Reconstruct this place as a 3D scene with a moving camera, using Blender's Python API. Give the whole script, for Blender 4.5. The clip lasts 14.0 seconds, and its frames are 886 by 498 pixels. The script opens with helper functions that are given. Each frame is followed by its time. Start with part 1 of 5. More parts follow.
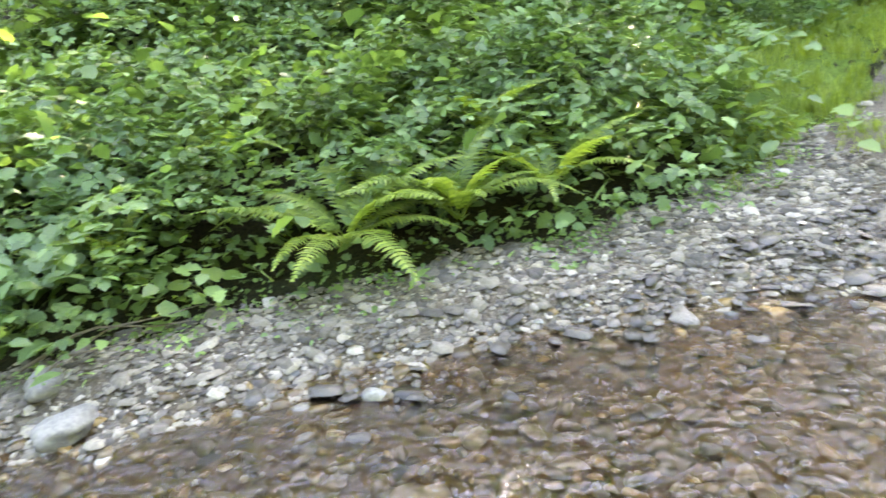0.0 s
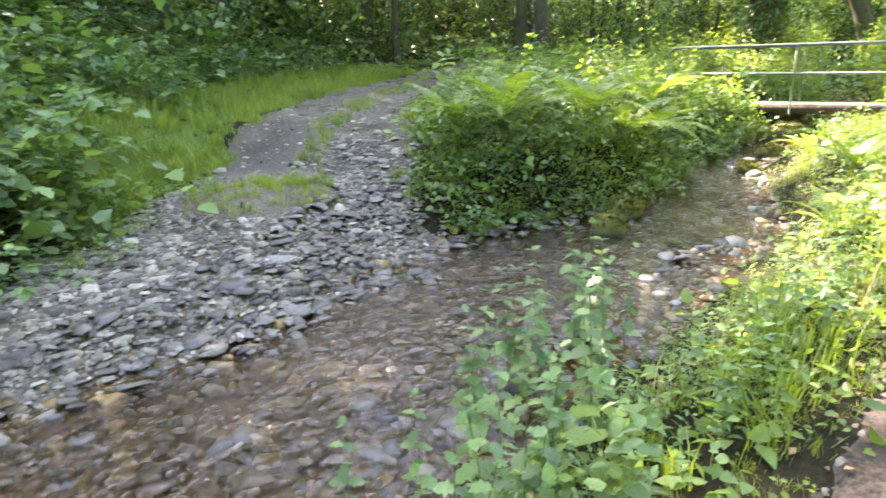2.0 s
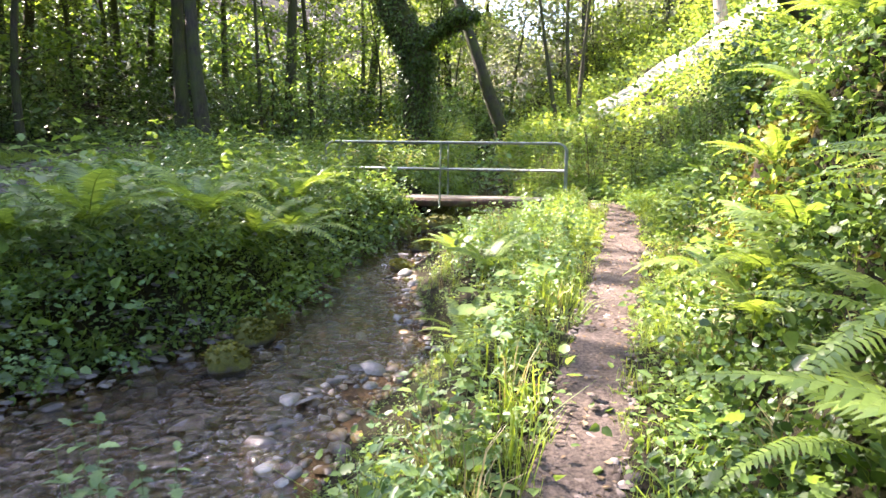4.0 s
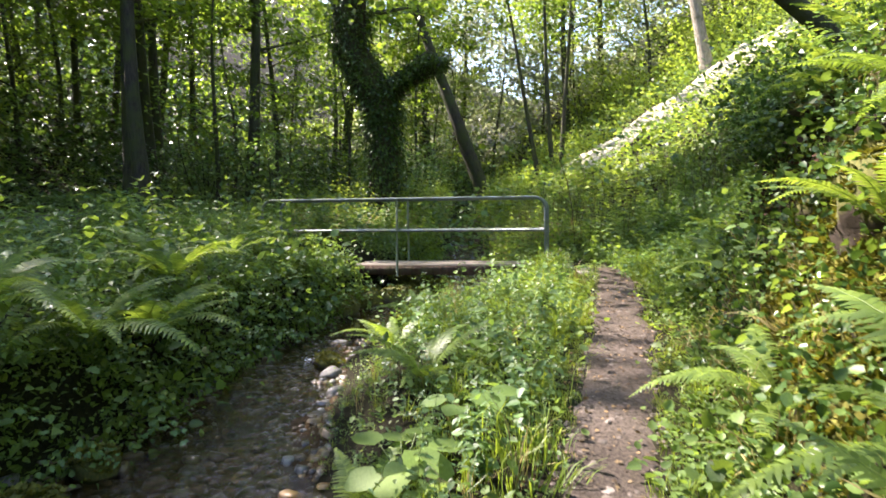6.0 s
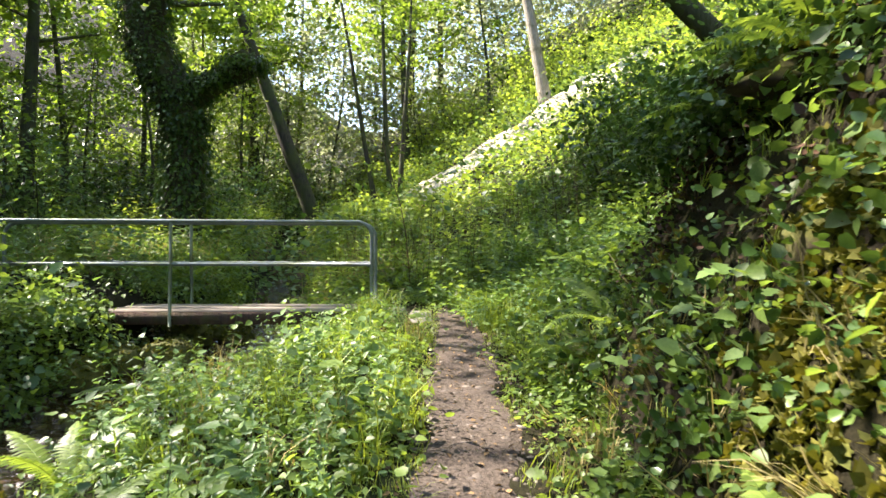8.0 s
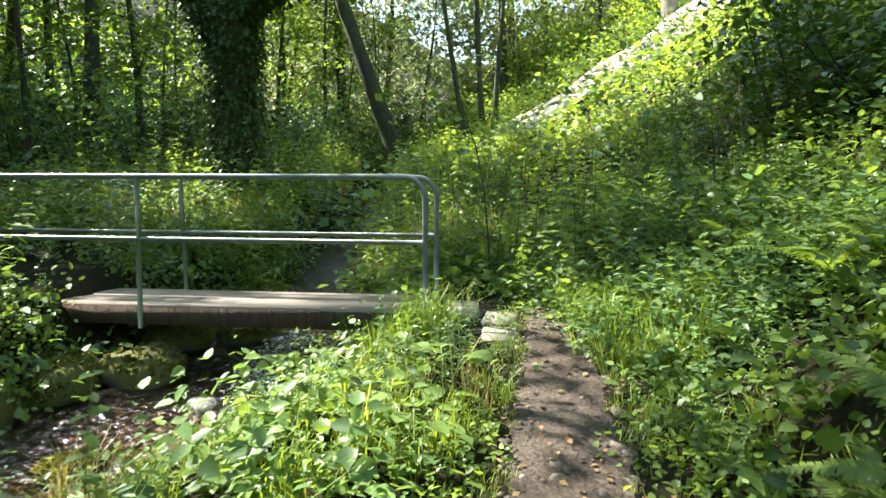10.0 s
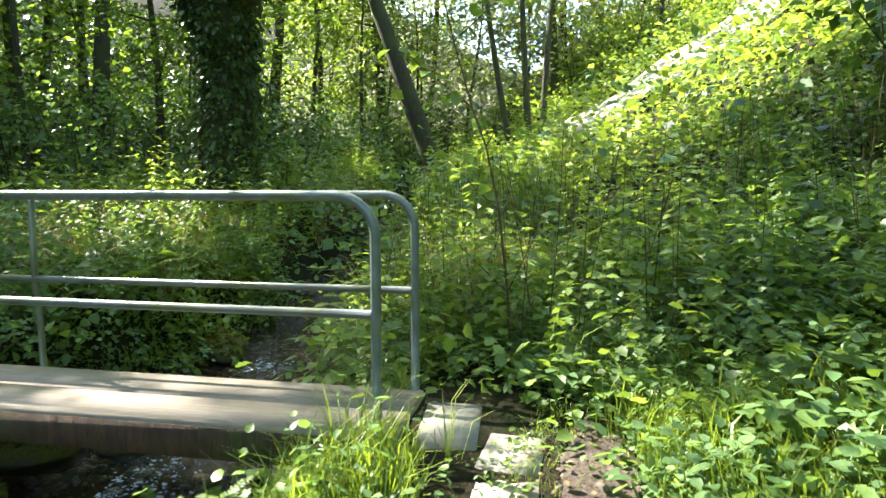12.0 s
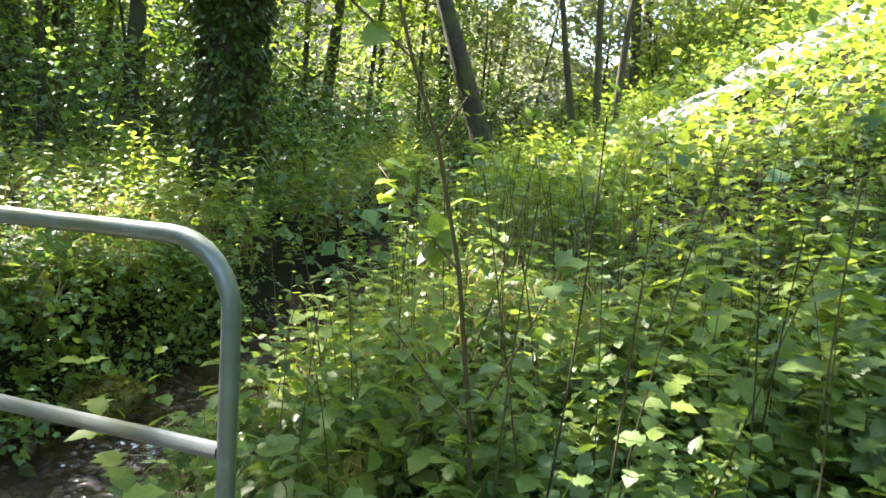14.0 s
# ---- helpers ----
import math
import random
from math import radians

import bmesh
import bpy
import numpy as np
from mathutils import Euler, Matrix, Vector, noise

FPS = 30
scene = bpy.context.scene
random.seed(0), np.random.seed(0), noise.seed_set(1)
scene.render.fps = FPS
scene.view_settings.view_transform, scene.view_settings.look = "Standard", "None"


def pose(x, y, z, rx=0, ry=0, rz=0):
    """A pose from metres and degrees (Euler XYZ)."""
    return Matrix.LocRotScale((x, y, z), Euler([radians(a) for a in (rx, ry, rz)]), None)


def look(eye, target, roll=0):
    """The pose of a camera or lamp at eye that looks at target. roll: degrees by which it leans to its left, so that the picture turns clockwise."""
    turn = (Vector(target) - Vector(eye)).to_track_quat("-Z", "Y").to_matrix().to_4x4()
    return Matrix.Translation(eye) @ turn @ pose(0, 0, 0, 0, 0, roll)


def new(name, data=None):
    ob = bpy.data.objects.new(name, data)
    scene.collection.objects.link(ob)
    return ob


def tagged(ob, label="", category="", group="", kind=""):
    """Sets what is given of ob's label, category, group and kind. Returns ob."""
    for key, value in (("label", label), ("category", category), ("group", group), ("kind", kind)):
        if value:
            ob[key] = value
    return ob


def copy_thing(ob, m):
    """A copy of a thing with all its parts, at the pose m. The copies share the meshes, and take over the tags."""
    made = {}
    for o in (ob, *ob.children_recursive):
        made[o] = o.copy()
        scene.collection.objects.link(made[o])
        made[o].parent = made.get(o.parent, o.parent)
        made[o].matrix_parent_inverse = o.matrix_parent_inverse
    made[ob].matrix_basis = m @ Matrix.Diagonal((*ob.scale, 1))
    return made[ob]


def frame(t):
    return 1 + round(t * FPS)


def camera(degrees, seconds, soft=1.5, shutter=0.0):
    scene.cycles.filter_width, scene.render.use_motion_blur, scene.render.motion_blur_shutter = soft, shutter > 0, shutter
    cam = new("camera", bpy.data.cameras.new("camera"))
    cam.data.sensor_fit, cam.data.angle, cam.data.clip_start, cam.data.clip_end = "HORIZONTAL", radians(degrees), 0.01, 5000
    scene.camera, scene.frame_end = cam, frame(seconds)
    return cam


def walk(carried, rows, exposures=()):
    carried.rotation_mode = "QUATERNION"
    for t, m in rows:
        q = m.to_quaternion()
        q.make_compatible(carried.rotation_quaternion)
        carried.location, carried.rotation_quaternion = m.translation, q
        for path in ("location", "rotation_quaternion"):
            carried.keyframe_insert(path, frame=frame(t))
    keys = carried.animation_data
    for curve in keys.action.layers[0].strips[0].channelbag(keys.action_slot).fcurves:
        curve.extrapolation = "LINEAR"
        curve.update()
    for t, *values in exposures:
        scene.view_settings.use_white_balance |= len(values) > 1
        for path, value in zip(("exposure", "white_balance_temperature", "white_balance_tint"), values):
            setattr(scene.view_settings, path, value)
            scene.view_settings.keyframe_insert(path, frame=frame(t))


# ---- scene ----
cam = camera(68.9, 14.0, shutter=0.2)
PATH = [
    (0, (-6.57, 0.513, 2.241), (-6.507, 2.402, 1.587), -5.8),
    (0.5, (-6.302, 0.527, 2.159), (-5.836, 2.363, 1.516), -5.5),
    (1, (-6.126, 0.514, 2.116), (-5.336, 2.249, 1.513), -4.3),
    (1.5, (-5.954, 0.514, 2.062), (-4.747, 1.989, 1.458), -4.3),
    (2, (-5.705, 0.601, 2.076), (-4.213, 1.821, 1.54), -0.8),
    (2.5, (-5.447, 0.509, 2.146), (-3.725, 1.393, 1.641), -0.4),
    (3, (-5.069, 0.497, 2.197), (-3.213, 1.137, 1.815), 1.6),
    (5.5, (-2.529, 0.629, 2.166), (-0.57, 0.926, 1.897), -0.9),
    (6, (-1.864, 0.49, 2.175), (0.091, 0.896, 2.069), -0.6),
    (6.4, (-1.391, 0.566, 2.086), (0.558, 1.011, 2.105), -0.4),
    (6.5, (-1.279, 0.56, 2.094), (0.695, 0.882, 2.126), -0.3),
    (7, (-0.644, 0.492, 2.078), (1.356, 0.458, 2.09), 1.7),
    (7.5, (0.0, 0.434, 2.127), (1.997, 0.349, 2.08), 0.8),
    (8, (0.631, 0.398, 2.156), (2.629, 0.322, 2.145), 0.2),
    (8.5, (1.493, 0.389, 2.155), (3.49, 0.301, 2.092), 1.3),
    (8.7, (1.833, 0.383, 2.197), (3.824, 0.476, 2.028), 0.1),
    (11, (4.92, 0.13, 2.447), (6.886, 0.434, 2.243), -0.3),
    (11.5, (5.574, 0.152, 2.426), (7.528, 0.536, 2.241), -0.7),
    (12, (6.171, 0.11, 2.476), (8.123, 0.506, 2.297), -0.0),
    (12.5, (6.804, 0.06, 2.546), (8.732, 0.501, 2.25), 1.1),
    (13, (7.368, 0.095, 2.574), (9.277, 0.626, 2.3), -3.0),
    (13.5, (7.984, 0.02, 2.58), (9.903, 0.516, 2.319), 0.7),
    (14, (8.383, 0.036, 2.642), (10.283, 0.623, 2.428), 4.1),
]
EXPOSURES = [(0, 4.6, 8000, 21), (1.5, 4.35, 7700, 19), (3, 3.35, 6700, 32), (5.5, 2.57, 6400, 32), (6.0, 2.2, 6400, 24), (6.5, 2.37, 6500, 18), (7.5, 2.3, 6600, 22), (9, 2.25, 6400, 11), (11, 2.5, 6300, 10), (12.5, 2.8, 6400, 10), (14, 3.05, 6400, 20)]
walk(cam, [(t, look(e, g, r)) for t, e, g, r in PATH], EXPOSURES)

# ---- world, sun, exposure ----
SUN_DIR = Vector((0.30, 0.80, 0.95)).normalized()     # towards the sun: over the stream, a little ahead
world = bpy.data.worlds.new("world")
scene.world = world
world.use_nodes = True
sky = world.node_tree.nodes.new("ShaderNodeTexSky")
sky.sky_type, sky.sun_disc = "NISHITA", False
sky.sun_elevation = math.asin(SUN_DIR.z)
sky.sun_rotation = math.atan2(SUN_DIR.x, SUN_DIR.y)
world.node_tree.links.new(sky.outputs[0], world.node_tree.nodes["Background"].inputs[0])
world.node_tree.nodes["Background"].inputs[1].default_value = 0.15
sun = new("sun", bpy.data.lights.new("sun", "SUN"))
sun.data.energy, sun.data.angle, sun.data.color = 5.0, radians(0.6), (1.0, 0.93, 0.80)
sun.matrix_world = look(SUN_DIR * 60, (0, 0, 0))


# ---- materials ----
class Nodes:
    """A small wrapper to wire a node material."""

    def __init__(self, name):
        self.m = bpy.data.materials.new(name)
        self.m.use_nodes = True
        self.t = self.m.node_tree
        self.b = self.t.nodes["Principled BSDF"]
        self.out = self.t.nodes["Material Output"]

    def add(self, kind, **props):
        n = self.t.nodes.new(kind)
        for key, value in props.items():
            if key == "operation":
                n.operation = value
            else:
                n.inputs[key.replace("_", " ")].default_value = value
        return n

    def link(self, a, b):
        self.t.links.new(a, b)

    def ramp(self, fac, stops):
        n = self.t.nodes.new("ShaderNodeValToRGB")
        e = n.color_ramp.elements
        while len(e) < len(stops):
            e.new(0.5)
        for k, (p, c) in enumerate(stops):
            e[k].position, e[k].color = p, (*c, 1)
        self.link(fac, n.inputs[0])
        return n.outputs[0]

    def noise(self, scale, detail=4, rough=0.6, object_space=True):
        n = self.add("ShaderNodeTexNoise", Scale=scale, Detail=detail, Roughness=rough)
        if object_space:
            co = self.t.nodes.new("ShaderNodeTexCoord")
            self.link(co.outputs["Object"], n.inputs["Vector"])
        else:
            geo = self.t.nodes.new("ShaderNodeNewGeometry")
            self.link(geo.outputs["Position"], n.inputs["Vector"])
        return n.outputs[0]

    def mix(self, fac, a, b, mode="MIX"):
        n = self.t.nodes.new("ShaderNodeMix")
        n.data_type, n.blend_type = "RGBA", mode
        if isinstance(fac, (int, float)):
            n.inputs[0].default_value = fac
        else:
            self.link(fac, n.inputs[0])
        for sock, v in ((n.inputs[6], a), (n.inputs[7], b)):
            if isinstance(v, tuple):
                sock.default_value = (*v, 1)
            else:
                self.link(v, sock)
        return n.outputs[2]

    def bump(self, height, strength, dist=0.02):
        n = self.add("ShaderNodeBump", Strength=strength, Distance=dist)
        self.link(height, n.inputs["Height"])
        self.link(n.outputs[0], self.b.inputs["Normal"])
        return n.outputs[0]

    def base(self, col, rough=0.7):
        self.link(col, self.b.inputs["Base Color"])
        self.b.inputs["Roughness"].default_value = rough
        return self


def leaf_material(name, dark, light, glow, through_share=0.35, rough=0.45, patch=0.5):
    """Leaves: colour differs from leaf to leaf and from patch to patch, and light comes through."""
    n = Nodes(name)
    geo = n.t.nodes.new("ShaderNodeNewGeometry")
    col = n.ramp(geo.outputs["Random Per Island"], [(0.0, dark), (0.75, light), (1.0, tuple(min(1, 1.25 * c) for c in light))])
    big = n.ramp(n.noise(patch, 2, 0.5, False), [(0.3, (0.72, 0.78, 0.8)), (0.7, (1.25, 1.15, 1.0))])
    col = n.mix(1.0, col, big, "MULTIPLY")
    fine = n.ramp(n.noise(90, 2, 0.6, False), [(0.3, (0.82, 0.84, 0.8)), (0.7, (1.1, 1.08, 1.1))])
    col = n.mix(1.0, col, fine, "MULTIPLY")
    n.base(col, rough)
    n.b.inputs["Specular IOR Level"].default_value = 0.35
    tr = n.t.nodes.new("ShaderNodeBsdfTranslucent")
    n.link(n.mix(1.0, col, glow, "MULTIPLY"), tr.inputs[0])
    mx = n.t.nodes.new("ShaderNodeMixShader")
    mx.inputs[0].default_value = through_share
    n.link(n.b.outputs[0], mx.inputs[1])
    n.link(tr.outputs[0], mx.inputs[2])
    n.link(mx.outputs[0], n.out.inputs[0])
    return n.m


GLOW = (2.6, 2.4, 1.1)
M_NETTLE = leaf_material("nettle_leaf", (0.062, 0.110, 0.026), (0.135, 0.215, 0.056), GLOW)
M_BRAMBLE = leaf_material("bramble_leaf", (0.054, 0.108, 0.040), (0.128, 0.220, 0.080), GLOW, 0.3)
M_FERN = leaf_material("fern_leaf", (0.085, 0.145, 0.028), (0.175, 0.255, 0.055), GLOW, 0.38)
M_GRASS = leaf_material("grass_blade", (0.090, 0.145, 0.020), (0.190, 0.265, 0.045), GLOW, 0.3)
M_DRY = leaf_material("dry_grass", (0.20, 0.17, 0.07), (0.36, 0.31, 0.14), (1.4, 1.3, 0.9), 0.25)
# real ivy, and growth whose shade is put into this dark colour
M_IVY_SHADED = leaf_material("ivy_and_shaded_leaf", (0.028, 0.065, 0.016), (0.070, 0.130, 0.030), GLOW, 0.2, 0.32)
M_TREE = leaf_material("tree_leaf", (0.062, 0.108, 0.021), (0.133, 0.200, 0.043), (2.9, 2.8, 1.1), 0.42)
# growth in sunny places: the sunlight is put into this paler colour
M_SUNLIT = leaf_material("sunlit_pale_leaf", (0.112, 0.172, 0.034), (0.210, 0.285, 0.066), (2.35, 2.3, 1.0), 0.40)
M_MOSSLEAF = leaf_material("moss_tuft", (0.07, 0.085, 0.014), (0.17, 0.165, 0.030), (1.8, 1.7, 0.8), 0.2, 0.9)


def soil_material(name, a, b, c, rough=0.95, grain=30.0):
    n = Nodes(name)
    col = n.ramp(n.noise(0.9, 4, 0.6, False), [(0.3, a), (0.55, b), (0.75, c)])
    chips = n.ramp(n.noise(grain, 5, 0.75, False), [(0.35, (0.45, 0.42, 0.40)), (0.5, (1.0, 1.0, 1.0)), (0.68, (1.7, 1.65, 1.55))])
    n.base(n.mix(1.0, col, chips, "MULTIPLY"), rough)
    n.b.inputs["Specular IOR Level"].default_value = 0.12
    n.bump(n.noise(grain * 0.8, 6, 0.75, False), 0.9, 0.03)
    return n.m


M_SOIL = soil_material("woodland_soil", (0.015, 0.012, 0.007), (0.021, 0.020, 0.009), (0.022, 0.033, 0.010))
M_PATH = soil_material("trodden_path", (0.062, 0.050, 0.040), (0.098, 0.079, 0.064), (0.14, 0.116, 0.096), 0.9, 38.0)
M_GRAVEL = soil_material("gravel_ground", (0.082, 0.070, 0.054), (0.128, 0.110, 0.086), (0.17, 0.148, 0.118), 0.9, 40.0)
M_BED = soil_material("stream_bed", (0.042, 0.024, 0.009), (0.075, 0.043, 0.015), (0.115, 0.068, 0.024), 0.6, 35.0)
M_TURF = soil_material("grass_turf", (0.050, 0.085, 0.014), (0.075, 0.12, 0.020), (0.10, 0.145, 0.03), 0.95, 25.0)
# colour of the far bright strip, sunlight included
M_SUN_STRIP = soil_material("sunlit_strip_earth", (0.34, 0.31, 0.22), (0.44, 0.41, 0.30), (0.5, 0.47, 0.34), 0.95, 12.0)


def stone_material(name, stops, rough=0.75, moss=0.0):
    n = Nodes(name)
    geo = n.t.nodes.new("ShaderNodeNewGeometry")
    info = n.t.nodes.new("ShaderNodeObjectInfo")
    add = n.add("ShaderNodeMath", operation="ADD")
    n.link(geo.outputs["Random Per Island"], add.inputs[0])
    n.link(info.outputs["Random"], add.inputs[1])
    frac = n.add("ShaderNodeMath", operation="FRACT")
    n.link(add.outputs[0], frac.inputs[0])
    col = n.ramp(frac.outputs[0], stops)
    vein = n.ramp(n.noise(35, 5, 0.7, False), [(0.3, (0.62, 0.62, 0.62)), (0.7, (1.25, 1.24, 1.2))])
    col = n.mix(1.0, col, vein, "MULTIPLY")
    if moss:
        sep = n.t.nodes.new("ShaderNodeSeparateXYZ")
        n.link(geo.outputs["Normal"], sep.inputs[0])
        m1 = n.add("ShaderNodeMath", operation="MULTIPLY_ADD")
        n.link(sep.outputs[2], m1.inputs[0])
        m1.inputs[1].default_value = 0.55
        n.link(n.noise(7, 4, 0.7, False), m1.inputs[2])
        fac = n.ramp(m1.outputs[0], [(0.80 - 0.45 * moss, (0, 0, 0)), (1.0 - 0.45 * moss, (1, 1, 1))])
        green = n.ramp(n.noise(60, 4, 0.7, False), [(0.3, (0.045, 0.055, 0.010)), (0.7, (0.13, 0.125, 0.022))])
        col = n.mix(fac, col, green)
    n.base(col, rough)
    n.bump(n.noise(50, 5, 0.7, False), 0.6, 0.01)
    return n.m


M_SLATE = stone_material("grey_slate", [(0.0, (0.055, 0.050, 0.042)), (0.35, (0.130, 0.115, 0.092)), (0.7, (0.205, 0.182, 0.145)), (0.93, (0.28, 0.25, 0.20)), (1.0, (0.40, 0.365, 0.30))])
M_WETSTONE = stone_material("wet_brown_stone", [(0.0, (0.022, 0.018, 0.013)), (0.3, (0.085, 0.055, 0.020)), (0.5, (0.125, 0.092, 0.048)), (0.68, (0.185, 0.118, 0.034)), (0.82, (0.062, 0.064, 0.066)), (0.95, (0.15, 0.14, 0.12)), (1.0, (0.34, 0.33, 0.29))], 0.3)
M_MOSSROCK = stone_material("mossy_rock", [(0.0, (0.055, 0.048, 0.038)), (1.0, (0.10, 0.088, 0.068))], 0.9, 1.15)
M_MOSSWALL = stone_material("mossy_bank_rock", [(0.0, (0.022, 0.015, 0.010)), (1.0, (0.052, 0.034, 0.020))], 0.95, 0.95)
M_ROCK = stone_material("bare_rock", [(0.0, (0.11, 0.105, 0.095)), (1.0, (0.22, 0.21, 0.19))], 0.7)


def bark_material(name, a, b, moss=0.3):
    n = Nodes(name)
    co = n.t.nodes.new("ShaderNodeTexCoord")
    mp = n.t.nodes.new("ShaderNodeMapping")
    mp.inputs["Scale"].default_value = (9, 9, 1.6)
    n.link(co.outputs["Object"], mp.inputs[0])
    nz = n.add("ShaderNodeTexNoise", Scale=2.0, Detail=6, Roughness=0.7)
    n.link(mp.outputs[0], nz.inputs["Vector"])
    col = n.ramp(nz.outputs[0], [(0.32, a), (0.68, b)])
    fac = n.ramp(n.noise(1.3, 4, 0.7, False), [(0.55 - 0.3 * moss, (0, 0, 0)), (0.75 - 0.2 * moss, (1, 1, 1))])
    col = n.mix(fac, col, (0.055, 0.070, 0.016))
    n.base(col, 0.9)
    n.bump(nz.outputs[0], 0.9, 0.05)
    return n.m


M_BARK = bark_material("grey_brown_bark", (0.016, 0.013, 0.010), (0.075, 0.062, 0.045), 0.55)
M_PALEBARK = bark_material("pale_bark", (0.20, 0.17, 0.13), (0.42, 0.37, 0.30), 0.1)
M_ROOT = bark_material("brown_root", (0.05, 0.028, 0.018), (0.14, 0.075, 0.045), 0.0)
M_STEM = leaf_material("green_stem", (0.07, 0.11, 0.03), (0.13, 0.17, 0.05), (1, 1, 1), 0.05, 0.6)
M_CANE = leaf_material("brown_cane", (0.05, 0.04, 0.022), (0.11, 0.085, 0.04), (1, 1, 1), 0.02, 0.7)


def rail_material(name="weathered_grey_paint", clean=0.40):
    """Grey paint; algae covers it more where clean is low."""
    n = Nodes(name)
    col = n.ramp(n.noise(5, 5, 0.65), [(0.3, (0.12, 0.145, 0.155)), (0.55, (0.185, 0.215, 0.225)), (0.8, (0.25, 0.275, 0.275))])
    algae = n.ramp(n.noise(2.2, 5, 0.75), [(clean, (0, 0, 0)), (clean + 0.22, (0.85, 0.85, 0.85))])
    col = n.mix(algae, col, (0.135, 0.155, 0.085))
    spots = n.ramp(n.noise(70, 3, 0.6), [(0.66, (0, 0, 0)), (0.72, (0.6, 0.6, 0.6))])
    col = n.mix(spots, col, (0.12, 0.10, 0.06))
    n.base(col, 0.36)
    n.b.inputs["Metallic"].default_value = 0.4
    n.bump(n.noise(40, 4, 0.7), 0.25, 0.004)
    return n.m


def deck_material():
    n = Nodes("weathered_deck")
    co = n.t.nodes.new("ShaderNodeTexCoord")
    mp = n.t.nodes.new("ShaderNodeMapping")
    mp.inputs["Scale"].default_value = (14, 1.2, 14)
    n.link(co.outputs["Object"], mp.inputs[0])
    nz = n.add("ShaderNodeTexNoise", Scale=3.0, Detail=6, Roughness=0.7)
    n.link(mp.outputs[0], nz.inputs["Vector"])
    col = n.ramp(nz.outputs[0], [(0.3, (0.20, 0.165, 0.130)), (0.7, (0.34, 0.290, 0.235))])
    dirt = n.ramp(n.noise(3.5, 5, 0.7), [(0.45, (0, 0, 0)), (0.75, (0.7, 0.7, 0.7))])
    col = n.mix(dirt, col, (0.20, 0.165, 0.12))
    n.base(col, 0.85)
    n.bump(nz.outputs[0], 0.5, 0.006)
    return n.m


def slab_material():
    n = Nodes("concrete_slab")
    col = n.ramp(n.noise(6, 6, 0.7), [(0.3, (0.19, 0.175, 0.15)), (0.7, (0.32, 0.295, 0.255))])
    lichen = n.ramp(n.noise(14, 4, 0.7), [(0.6, (0, 0, 0)), (0.7, (0.8, 0.8, 0.8))])
    n.base(n.mix(lichen, col, (0.16, 0.16, 0.10)), 0.9)
    n.bump(n.noise(60, 5, 0.7), 0.4, 0.005)
    return n.m


def water_material():
    """Clear brown water: light passes tinted, and the surface mirrors at low angles."""
    n = Nodes("stream_water")
    n.t.nodes.remove(n.b)
    tr = n.t.nodes.new("ShaderNodeBsdfTransparent")
    tr.inputs[0].default_value = (0.87, 0.75, 0.55, 1)
    gl = n.t.nodes.new("ShaderNodeBsdfGlossy")
    gl.inputs["Roughness"].default_value = 0.10
    fr = n.t.nodes.new("ShaderNodeFresnel")
    fr.inputs[0].default_value = 1.58
    bump = n.add("ShaderNodeBump", Strength=1.0, Distance=0.06)
    n.link(n.noise(11, 3, 0.55, False), bump.inputs["Height"])
    n.link(bump.outputs[0], gl.inputs["Normal"])
    n.link(bump.outputs[0], fr.inputs["Normal"])
    mx = n.t.nodes.new("ShaderNodeMixShader")
    n.link(fr.outputs[0], mx.inputs[0])
    n.link(tr.outputs[0], mx.inputs[1])
    n.link(gl.outputs[0], mx.inputs[2])
    n.link(mx.outputs[0], n.out.inputs[0])
    return n.m


M_RUST = bark_material("rusty_steel", (0.035, 0.020, 0.014), (0.095, 0.050, 0.032), 0.15)
M_POST = rail_material("algae_green_paint", 0.22)
M_RAIL, M_DECK, M_SLAB, M_WATER = rail_material(), deck_material(), slab_material(), water_material()

# ---- mesh tools ----
rng = np.random.default_rng(7)


def mesh_of(name, verts, faces, material, smooth=False):
    """A mesh from arrays of places and of quads (or triangles)."""
    verts, faces = np.asarray(verts, np.float32), np.asarray(faces, np.int32)
    me = bpy.data.meshes.new(name)
    k = faces.shape[1]
    me.vertices.add(len(verts))
    me.vertices.foreach_set("co", verts.ravel())
    me.loops.add(faces.size)
    me.loops.foreach_set("vertex_index", faces.ravel())
    me.polygons.add(len(faces))
    me.polygons.foreach_set("loop_start", np.arange(0, faces.size, k, dtype=np.int32))
    me.polygons.foreach_set("loop_total", np.full(len(faces), k, np.int32))
    if smooth:
        me.polygons.foreach_set("use_smooth", np.ones(len(faces), bool))
    me.update(calc_edges=True)
    me.materials.append(material)
    return me


def part(name, geo, material, parent, label="", smooth=False):
    """One mesh object under a thing or under a part; geo is (places, faces), or a mesh to share."""
    me = geo if isinstance(geo, bpy.types.Mesh) else mesh_of(name, *geo, material, smooth)
    ob = new(name, me)
    ob.parent = parent
    return tagged(ob, label)


def join(geos):
    """Several (places, faces) as one."""
    vs, fs, at = [], [], 0
    for v, f in geos:
        vs.append(v)
        fs.append(np.asarray(f) + at)
        at += len(v)
    return np.concatenate(vs), np.concatenate(fs)


